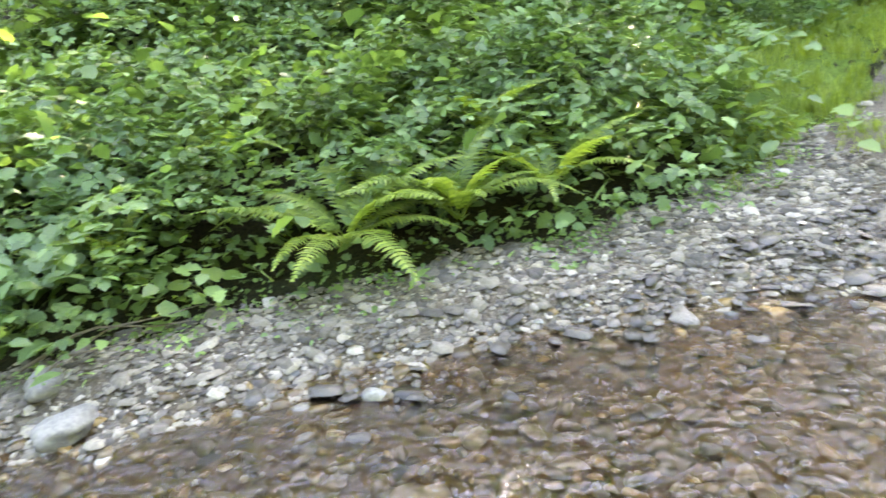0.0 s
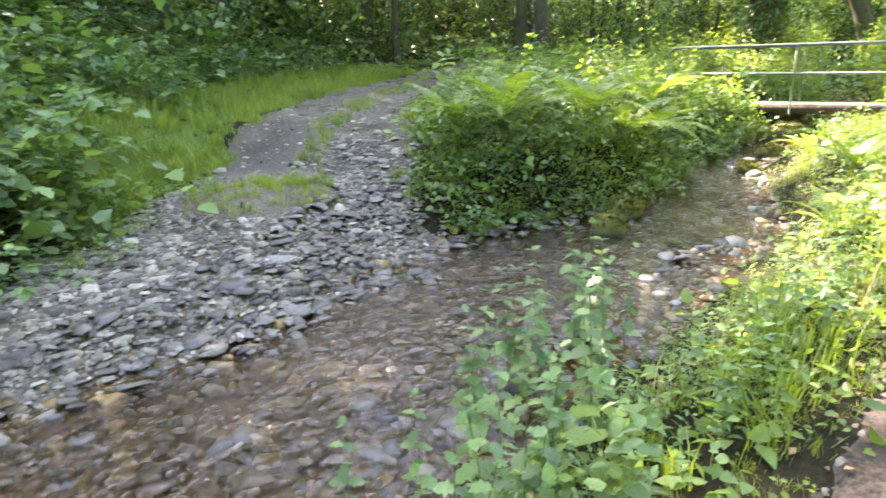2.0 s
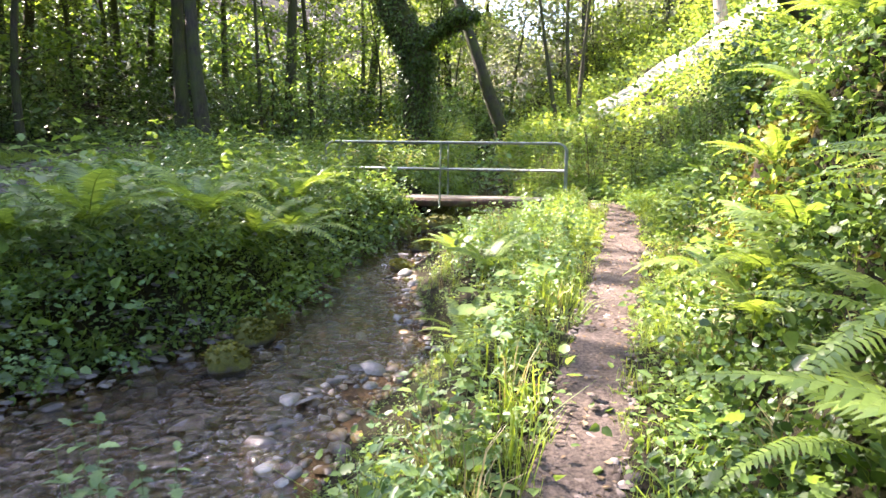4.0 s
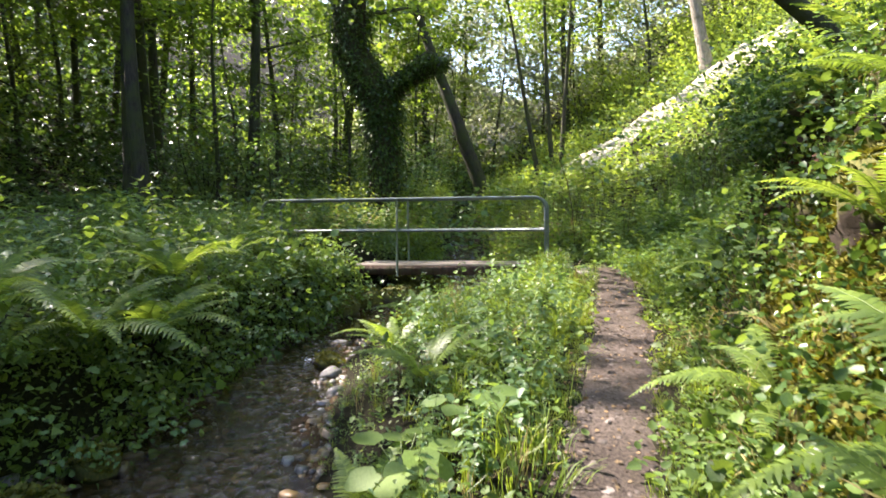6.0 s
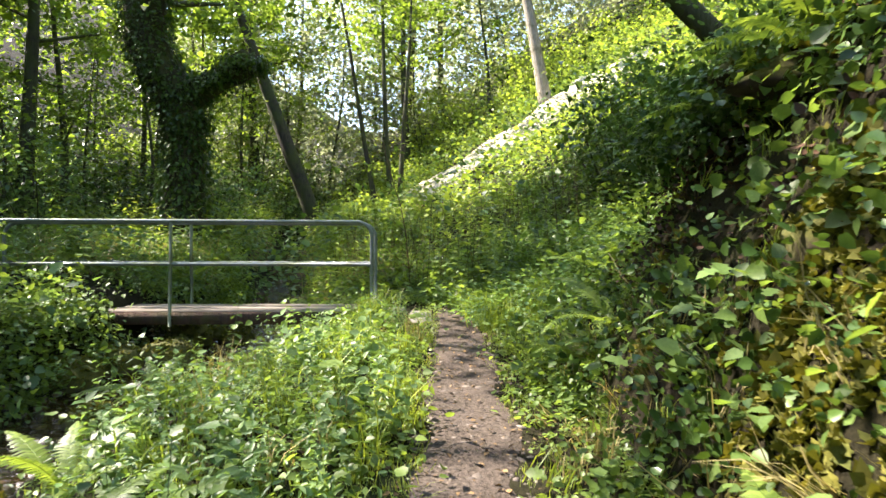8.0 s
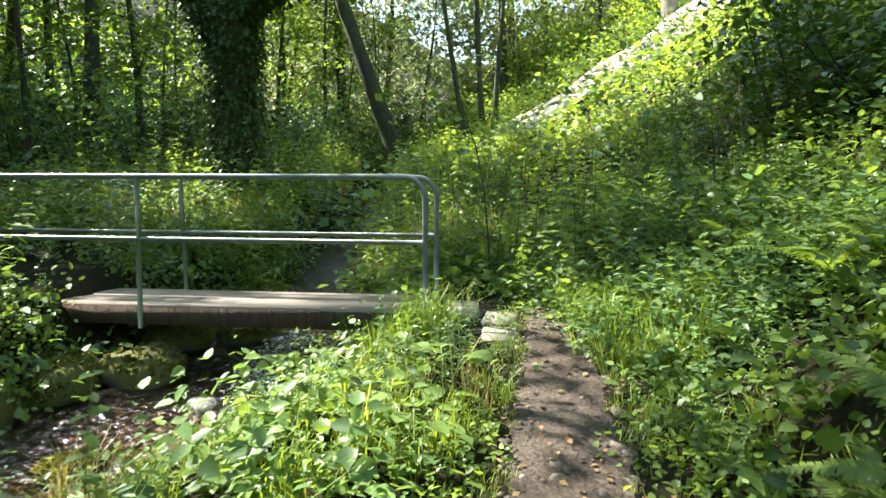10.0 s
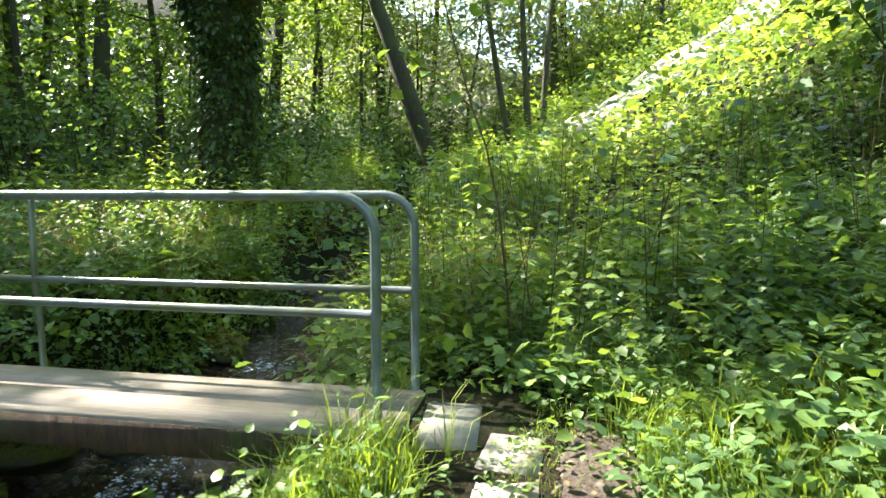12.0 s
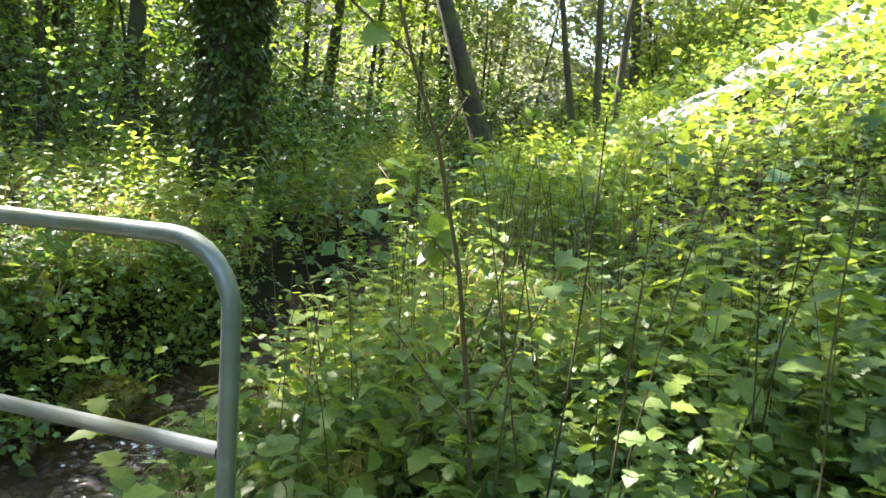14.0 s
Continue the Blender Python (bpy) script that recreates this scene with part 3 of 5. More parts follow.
for n, (x, y, a, b, c) in enumerate(((-6.72, 2.95, 0.20, 0.13, 0.14), (-8.75, 3.9, 0.22, 0.16, 0.14), (-9.0, 4.2, 0.17, 0.12, 0.12), (-9.15, 3.6, 0.18, 0.14, 0.12),
                                     (-3.3, 3.5, 0.14, 0.10, 0.08), (-2.9, 4.3, 0.14, 0.10, 0.07), (-2.5, 5.0, 0.17, 0.12, 0.07), (-1.5, 5.15, 0.12, 0.1, 0.06),
                                     (5.3, 3.35, 0.15, 0.11, 0.1), (5.9, 3.45, 0.17, 0.12, 0.1), (4.4, 3.0, 0.15, 0.1, 0.1), (8.4, 2.7, 0.2, 0.14, 0.14), (10.8, 3.2, 0.16, 0.13, 0.12))):
    boulder(x, y, float(land(x, y)) + c * 0.30, a * 0.85, b * 0.95, c * 1.1, n * 0.9, n + 2, False)

# moss-covered rock of the bank beside the path
for n, (x, y, z, a, b, c) in enumerate(((1.45, -0.86, 1.45, 0.34, 0.26, 0.62), (1.05, -1.05, 1.15, 0.40, 0.30, 0.50), (1.75, -1.05, 2.15, 0.42, 0.30, 0.50), (2.4, -1.10, 1.35, 0.42, 0.30, 0.55),
                                        (2.9, -1.25, 2.1, 0.50, 0.30, 0.55), (3.5, -1.20, 1.35, 0.46, 0.30, 0.5), (4.5, -1.10, 1.30, 0.42, 0.28, 0.45), (0.3, -0.85, 1.0, 0.3, 0.22, 0.35))):
    v, f = rock_geo(20 + n, 4, 0.5, 0.85)
    geo = (v * (0.8 * a, 0.8 * b, 0.8 * c), f)
    ob = new("mossy_rock")
    ob.location = (x, y - 0.02, z - 0.06)
    tagged(ob, "moss-covered brown rock face jutting from the bank", "rock", "rocks of the bank")
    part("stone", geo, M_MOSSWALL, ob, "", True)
    moss_on(ob, geo, 520, 1.1)


# the brow of the bank: earth and rock jutting over a dark hollow, with roots hanging out
for x, y, z, a, b, c, sd in ((3.6, -1.95, 2.98, 0.65, 0.55, 0.26, 40), (4.5, -2.0, 3.05, 0.70, 0.60, 0.28, 41), (5.35, -2.05, 2.92, 0.60, 0.52, 0.26, 42)):
    v, f = rock_geo(sd, 4, 0.5, 0.85)
    geo = (v * (a, b, c), f)
    ob = new("earth_overhang")
    ob.location = (x, y, z)
    tagged(ob, "overhanging brow of dark earth and rock with moss on top", "overhang", "rocks of the bank")
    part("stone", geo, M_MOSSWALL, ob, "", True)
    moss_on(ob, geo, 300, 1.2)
r_root = np.random.default_rng(12)
for k in range(9):
    x = 3.3 + 0.27 * k + r_root.uniform(-0.1, 0.1)
    t = np.linspace(0, 1, 7)
    ln = r_root.uniform(0.35, 0.85)
    y0, y1 = -1.58 + r_root.uniform(-0.1, 0.1), -1.42 + r_root.uniform(-0.15, 0.1)
    pts = np.stack([x + 0.08 * np.sin(t * 5 + k), y0 + (y1 - y0) * t + 0.03 * np.sin(t * 7 + k), 2.86 - ln * t], -1)
    root = new("root", mesh_of("root", *tube(pts, np.linspace(0.008, 0.003, 7), 5), M_ROOT, True))
    tagged(root, "thin brown root hanging in the hollow of the bank", "root", "hanging roots")


# ---- gravel and pebbles ----
def pebble_geo(seed):
    """A flat broken stone: an uneven six-cornered lump with a smaller top."""
    r = np.random.default_rng(seed)
    rings = []
    wob = 1 + r.uniform(-0.30, 0.25, 6)
    turn = r.uniform(-0.3, 0.3, 6)
    for rad, z in ((1.0, -0.35), (0.78, 0.5)):
        a = np.arange(6) * math.pi / 3 + turn
        k = rad * wob * (1 + r.uniform(-0.08, 0.08, 6))
        rings.append(np.stack([np.cos(a) * k, np.sin(a) * k * 0.72, z + r.uniform(-0.16, 0.16, 6)], -1))
    v = np.concatenate(rings) * (0.5, 0.5, 0.42)
    f = [(s, (s + 1) % 6, 6 + (s + 1) % 6, 6 + s) for s in range(6)] + [(6, 7, 8, 9), (6, 9, 10, 11)]
    return v, np.array(f)


PEBBLES = [pebble_geo(s) for s in range(8)]


def pebbles(points, size, flat=0.6, sink=0.15, lift=0.010):
    """Joined pebbles lying at points; size per pebble."""
    out = []
    kind = rng.integers(0, 8, len(points))
    for k in range(8):
        p, s = points[kind == k], size[kind == k]
        if len(p):
            p = p.copy()
            p[:, 2] += lift + s * 0.21 * flat - s * sink * 0.2
            sc = np.stack([s, s * rng.uniform(0.8, 1.1, len(s)), s * flat * rng.uniform(0.7, 1.3, len(s))], -1)
            out.append(spread(PEBBLES[k], p, rng.uniform(0, 6.3, len(p)), rng.normal(0, 0.16, len(p)), rng.normal(0, 0.16, len(p)), sc))
    return join(out)


def scatter(n, x0, x1, y0, y1, ok):
    """Points on the ground inside a field where ok(x, y) is a chance from 0 to 1."""
    x, y = rng.uniform(x0, x1, n), rng.uniform(y0, y1, n)
    keep = rng.uniform(0, 1, n) < ok(x, y)
    x, y = x[keep], y[keep]
    return np.stack([x, y, land(x, y)], -1)


def on_gravel(x, y):
    lo, hi = track_edges(x)
    low = np.where(x < -0.8, stream_y(x) + stream_half(x) - 0.15, lo)
    mound = ((x + 1.7) / 0.9) ** 2 + ((y - 6.3) / 0.75) ** 2 < 1
    return np.where((y > low) & (y < hi + 0.12 * fbm(x, y, 0.5, 9)) & ~mound, np.clip(1.15 - 0.06 * (x + 5), 0.25, 1), 0)


gp = np.concatenate([scatter(34000, -10, 0.2, 3.6, 7.2, on_gravel), scatter(9000, -6, 8, 5, 13, on_gravel)])
gravel = new("gravel", mesh_of("gravel", *pebbles(gp, np.clip(rng.lognormal(-3.05, 0.5, len(gp)), 0.022, 0.20), 0.42, 0.05), M_SLATE))
tagged(gravel, "loose flat grey slate gravel beside the stream", "gravel", kind="stuff")


def in_water(x, y):
    return np.where(np.abs(y - stream_y(x)) < stream_half(x) + 0.2, 1.0, 0)


wp = scatter(19000, -10, 13, 1.2, 5.6, in_water)
ws = np.clip(rng.lognormal(-2.85, 0.5, len(wp)), 0.02, 0.24)
bed_stones = new("bed_stones", mesh_of("bed_stones", *pebbles(wp, ws, 0.5), M_WETSTONE))
tagged(bed_stones, "brown and ochre wet stones on the stream bed", "stones", kind="stuff")


# flat slates lying in the ford, many of them standing clear of the water
M_DARKSLATE = stone_material("dark_slate", [(0.0, (0.028, 0.025, 0.022)), (0.4, (0.058, 0.051, 0.044)), (0.75, (0.098, 0.086, 0.072)), (1.0, (0.18, 0.16, 0.135))], 0.38)


def in_ford(x, y):
    e = y - stream_y(x)
    return np.where((e > -0.9) & (e < stream_half(x) + np.interp(x, [-6, -3, -0.5, 0.5], [0.25, 0.9, 1.4, 0.6])), np.interp(x, [-8, -5, -3, 0, 1.2], [0.10, 0.35, 0.85, 0.8, 0.2]), 0)


fp = scatter(5200, -8, 1.2, 2.0, 6.2, in_ford)
fp[:, 2] += 0.03
ford_slates = new("ford_slates", mesh_of("ford_slates", *pebbles(fp, np.clip(rng.lognormal(-2.35, 0.4, len(fp)), 0.04, 0.26), 0.32, 0.0), M_DARKSLATE))
tagged(ford_slates, "dark wet flat slates heaped in the ford", "stones", kind="stuff")


# white water where the stream tumbles over stones below the bridge
M_FOAM = Nodes("white_water")
M_FOAM.base(M_FOAM.ramp(M_FOAM.noise(40, 3, 0.6, False), [(0.3, (0.40, 0.42, 0.42)), (0.7, (0.75, 0.77, 0.77))]), 0.25)
M_FOAM = M_FOAM.m
foam_pts = []
for cx, cy, wide, long, count in ((8.92, 2.42, 0.14, 0.26, 420), (9.35, 2.62, 0.10, 0.20, 200), (9.95, 2.62, 0.12, 0.18, 160), (5.0, 3.45, 0.08, 0.18, 60), (11.6, 2.9, 0.12, 0.15, 80)):
    q = np.stack([cx + rng.normal(0, long, count), cy + rng.normal(0, wide, count), np.zeros(count)], -1)
    q[:, 2] = water_z(q[:, 0]) + 0.008
    foam_pts.append(q)
foam_pts = np.concatenate(foam_pts)
foam = new("white_water", mesh_of("white_water", *pebbles(foam_pts, np.clip(rng.lognormal(-4.1, 0.45, len(foam_pts)), 0.008, 0.05), 0.3, 0.0, 0.0), M_FOAM, True))
tagged(foam, "white foam where the stream tumbles over stones", "foam", kind="stuff")


def side_off(x, y):
    return np.abs(y - path_y(x)) - path_half(x)


def on_path(x, y):
    return np.where(np.abs(y - path_y(x)) < path_half(x) * 1.05, 1.0, 0)


M_PATHSTONE = stone_material("brown_path_stone", [(0.0, (0.05, 0.040, 0.032)), (0.5, (0.115, 0.092, 0.074)), (0.9, (0.17, 0.14, 0.115)), (1.0, (0.26, 0.225, 0.19))], 0.85)
pp = scatter(12000, -8, 9.5, -0.6, 1.0, on_path)
path_grit = new("path_grit", mesh_of("path_grit", *pebbles(pp, np.clip(rng.lognormal(-3.55, 0.6, len(pp)), 0.008, 0.11), 0.40, 0.35, 0.002), M_PATHSTONE))
tagged(path_grit, "small stones and grit trodden into the path", "grit", kind="stuff")

# fallen branches at the edge of the gravel
for n, (xa, ya, xb, yb, rad) in enumerate(((-9.3, 4.35, -8.25, 4.75, 0.013), (-9.1, 4.1, -8.5, 4.5, 0.009), (-8.9, 4.55, -8.1, 4.85, 0.008))):
    k = np.linspace(0, 1, 7)
    bx, by = xa + (xb - xa) * k + 0.04 * np.sin(k * 7 + n), ya + (yb - ya) * k + 0.05 * np.sin(k * 5 + n)
    br = new("fallen_branch", mesh_of("fallen_branch", *tube(np.stack([bx, by, land(bx, by) + 0.06 + 0.10 * np.sin(k * 3.1)], -1), np.linspace(rad, rad * 0.4, 7), 6), bark_material("dead_wood", (0.10, 0.085, 0.06), (0.26, 0.22, 0.16), 0.1), True))
    tagged(br, "thin dead branch lying on the gravel", "branch", "fallen branches")

# dead leaves on the path
lp = scatter(5200, -8, 9.8, -0.9, 1.3, lambda x, y: np.where(side_off(x, y) < 0.12, 0.8, 0.0))
lp[:, 2] += 0.022
M_DEAD = leaf_material("dead_leaf", (0.06, 0.038, 0.02), (0.22, 0.15, 0.075), (1, 1, 0.8), 0.1, 0.8)
# darker copy of the dead leaf, with the hollow's shade in its colour
M_SHADED_LITTER = leaf_material("shaded_dead_leaf", (0.018, 0.011, 0.007), (0.075, 0.040, 0.022), (1, 1, 0.8), 0.05, 0.85)
litter = new("leaf_litter", mesh_of("leaf_litter", *spread(PLAIN, lp, rng.uniform(0, 6.3, len(lp)), rng.normal(0, 0.25, len(lp)), rng.normal(0, 0.3, len(lp)), rng.uniform(0.015, 0.05, len(lp))), M_DEAD))
tagged(litter, "brown dead leaves and bits strewn on the path", "leaf litter", kind="stuff")

# ---- small plants ----
def stalk(points, r0, r1, sides=4):
    return tube(points, np.linspace(r0, r1, len(points)), sides, False)


def nettle_geo(seed, height=0.75, pairs=7, leaf=0.095, shape=LEAF):
    """A leafy upright plant: a thin bent stem and pairs of drooping leaves. Returns stem, leaves."""
    r = np.random.default_rng(seed)
    t = np.linspace(0, 1, 6)
    lean = r.uniform(-0.12, 0.12, 2)
    pts = np.stack([lean[0] * t ** 2, lean[1] * t ** 2, t], -1) * height
    pos, yaw, pitch, size = [], [], [], []
    for k in range(pairs):
        s = 0.22 + 0.78 * k / (pairs - 1)
        p = np.array([lean[0] * s * s, lean[1] * s * s, s]) * height
        base = k * math.pi / 2 + r.uniform(-0.3, 0.3)
        for q in (0, math.pi):
            pos.append(p)
            yaw.append(base + q)
            pitch.append(r.uniform(-0.55, 0.15) + (0.5 if k == pairs - 1 else 0))
            size.append(leaf * (1.15 - 0.6 * s ** 2) * r.uniform(0.8, 1.2))
    return stalk(pts, 0.004, 0.002), spread(shape, np.array(pos), np.array(yaw), np.array(pitch), r.normal(0, 0.25, len(pos)), np.array(size))


def bramble_geo(seed, length=1.0, leaves=11, leaf=0.075, shape=LEAF):
    """An arching cane with leaves in threes."""
    r = np.random.default_rng(seed)
    t = np.linspace(0, 1, 8)
    pts = np.stack([0.05 * np.sin(t * 3 + seed), t * 0.75, 0.62 * np.sin(t * 2.3)], -1) * length
    pos, yaw, pitch, roll, size = [], [], [], [], []
    for k in range(leaves):
        s = 0.15 + 0.85 * k / (leaves - 1)
        p = np.array([np.interp(s, t, pts[:, c]) for c in range(3)])
        side = 1 if k % 2 else -1
        base = side * r.uniform(0.6, 1.5)
        lift = r.uniform(-0.2, 0.45)
        p2 = p + 0.05 * np.array([-math.sin(base), math.cos(base), 0.5])
        for q in (-0.95, 0, 0.95):
            pos.append(p2)
            yaw.append(base + q)
            pitch.append(lift + r.uniform(-0.3, 0.1))
            roll.append(r.normal(0, 0.3))
            size.append(leaf * (1.15 if q == 0 else 0.9) * r.uniform(0.75, 1.2))
    return stalk(pts, 0.004, 0.002), spread(shape, np.array(pos), np.array(yaw), np.array(pitch), np.array(roll), np.array(size))


def patch_geo(seed, count=19, wide=0.22, leaf=0.075, high=0.17, shape=LEAF):
    """Low leaves held over the ground."""
    r = np.random.default_rng(seed)
    pos = np.stack([r.normal(0, wide, count), r.normal(0, wide, count), r.uniform(0.02, high, count)], -1)
    return spread(shape, pos, r.uniform(0, 6.3, count), r.normal(0.0, 0.35, count), r.normal(0, 0.3, count), leaf * r.uniform(0.6, 1.3, count))


def tuft_geo(seed, blades=24, height=0.34, wide=0.09):
    """A tuft of bent grass blades."""
    r = np.random.default_rng(seed)
    vs, fs = [], []
    for k in range(blades):
        a, h = r.uniform(0, 6.3), height * r.uniform(0.5, 1.25)
        out = r.uniform(0.15, 0.75) * h
        d, s = np.array([math.cos(a), math.sin(a), 0]), np.array([-math.sin(a), math.cos(a), 0])
        root = np.array([*r.normal(0, wide, 2), 0])
        w = r.uniform(0.003, 0.0065)
        rows = [root, root + d * out * 0.35 + (0, 0, h * 0.65), root + d * out + (0, 0, h * r.uniform(0.75, 1.0))]
        n = len(vs) * 6
        vs.append(np.array([rows[0] - s * w, rows[0] + s * w, rows[1] + s * w, rows[1] - s * w, rows[2] + s * w * 0.2, rows[2] - s * w * 0.2]))
        fs += [(n, n + 1, n + 2, n + 3), (n + 3, n + 2, n + 4, n + 5)]
    return np.concatenate(vs), np.array(fs)


def frond_geo(seed, length=0.75, pairs=20, width=0.13, droop=0.9):
    """A fern frond along +y that rises and bows over; two rows of pointed leaflets."""
    r = np.random.default_rng(seed)
    t = np.linspace(0, 1, 9)
    ang = 1.05 - droop * 1.5 * t
    step = length / 8
    pts = np.zeros((9, 3))
    for k in range(1, 9):
        pts[k] = pts[k - 1] + step * np.array([0, math.cos(ang[k]), math.sin(ang[k])])
    pts[:, 0] += 0.04 * length * np.sin(t * 2 + seed)
    vs, fs = [], []
    for k in range(pairs):
        s = 0.14 + 0.85 * k / (pairs - 1)
        p = np.array([np.interp(s, t, pts[:, c]) for c in range(3)])
        a = np.interp(s, t, ang)
        along = np.array([0, math.cos(a), math.sin(a)])
        up = np.array([0, -math.sin(a), math.cos(a)])
        wide = width * length / 0.75 * (math.sin(min(1, s * 1.35 + 0.12) * math.pi * 0.5) if s < 0.5 else (1 - s) * 1.75 + 0.1) * r.uniform(0.9, 1.08)
        half = 0.5 * length / pairs * 0.8
        for side in (1, -1):
            o = np.array([side, 0, 0]) * 0.94 + along * 0.34
            tip = p + o * wide - up * wide * r.uniform(0.05, 0.3)
            mid = p + o * wide * 0.5 + up * 0.04 * wide
            n = len(vs) * 6
            vs.append(np.array([p - along * half, p + along * half, mid + along * half * 0.95, mid - along * half * 0.85, tip + along * half * 0.25, tip - along * half * 0.1]))
            fs += [(n, n + 1, n + 2, n + 3), (n + 3, n + 2, n + 4, n + 5)]
    return join([stalk(pts, 0.005, 0.0015, 3), (np.concatenate(vs), np.array(fs))])


FRONDS = [mesh_of("frond", *frond_geo(s, 0.75, 27, 0.115, d), M_FERN) for s, d in enumerate((0.75, 0.9, 1.05, 0.85, 0.65))]
FERN_LABELS = ("bright green fern with arching fronds", "lush green fern with long drooping fronds")


def fern(x, y, z, size, fronds, turn, label, tilt=0.0, spread_deg=360):
    ob = new("fern")
    ob.location, ob.rotation_euler = (x, y, z), (0, 0, turn)
    tagged(ob, label, "fern", "ferns")
    for k in range(fronds):
        f = part("frond", FRONDS[int(rng.integers(0, 5))], None, ob)
        a = radians(spread_deg) * (k / fronds - 0.5) + rng.uniform(-0.2, 0.2)
        f.rotation_euler = (rng.uniform(-0.25, 0.25) + tilt, rng.uniform(-0.15, 0.15), a)
        s = size * rng.uniform(0.75, 1.15)
        f.scale = (s, s, s)
    return ob


# ---- trees ----
def limb_points(base, direction, length, bend, steps=7, up=0.25):
    pts, d = [np.array(base, float)], np.array(direction, float)
    for k in range(steps):
        d = d + np.array([bend[0], bend[1], up]) / steps
        d /= np.linalg.norm(d)
        pts.append(pts[-1] + d * length / steps)
    return np.array(pts)


def leaf_cloud(centres, per, spread_m, leaf, r, shape=PLAIN):
    """Leaves in loose sprays round the given centres."""
    n = len(centres) * per
    c = np.repeat(np.asarray(centres), per, 0)
    off = r.normal(0, 1, (n, 3)) * spread_m
    off[:, 2] *= 0.45
    pos = c + off
    return spread(shape, pos, r.uniform(0, 6.3, n), r.normal(-0.25, 0.45, n), r.normal(0, 0.45, n), leaf * r.uniform(0.6, 1.35, n))


def make_tree(seed, height=13.0, radius=0.16, lean=(0.0, 0.0), low=0.45, limbs=9, per=34, leaf=0.15, bark=None, leafmat=None, reach=3.2, curve=0.5):
    """A tapered, slightly crooked trunk, limbs with twigs, and a crown of many small leaves. The base is at 0."""
    r = np.random.default_rng(seed)
    t = np.linspace(0, 1, 11)
    wob = r.uniform(-1, 1, 4) * curve
    axis_pts = np.stack([lean[0] * t * height + wob[0] * np.sin(t * 3.0) + wob[1] * 0.4 * np.sin(t * 7), lean[1] * t * height + wob[2] * np.sin(t * 2.6) + wob[3] * 0.4 * np.sin(t * 6), t * height - 0.25], -1)
    rad = radius * (1.0 - 0.82 * t) * (1 + 0.22 * np.exp(-t * 22))
    tree = new("tree")
    part("trunk", tube(axis_pts, rad, 8, False), bark or M_BARK, tree, "", True)
    centres = []
    for k in range(limbs):
        s = low + (0.98 - low) * (k + r.uniform(0, 0.8)) / limbs
        p = np.array([np.interp(s, t, axis_pts[:, c]) for c in range(3)])
        a = k * 2.4 + r.uniform(-0.5, 0.5)
        ln = reach * (1.15 - 0.6 * s) * r.uniform(0.7, 1.2)
        pts = limb_points(p, (math.cos(a), math.sin(a), r.uniform(0.1, 0.7)), ln, r.uniform(-0.4, 0.4, 2))
        part("limb", tube(pts, np.linspace(radius * 0.34 * (1.1 - s), 0.008, len(pts)), 4, False), bark or M_BARK, tree, "", True)
        for j in range(2, len(pts)):
            centres.append(pts[j])
            for _ in range(2):
                centres.append(pts[j] + r.normal(0, 0.42, 3) * (1, 1, 0.5) * ln / 2.6)
    part("crown", leaf_cloud(centres, per, 0.30, leaf, r), leafmat or M_TREE, tree, "loose crown of small green leaves")
    return tree


def plant_tree(proto, x, y, size, turn, label, group="woodland trees", tilt=(0, 0)):
    ob = copy_thing(proto, pose(x, y, float(land(x, y)) - 0.05, tilt[0], tilt[1], turn))
    ob.scale = (size, size, size)
    return tagged(ob, label, "tree", group)


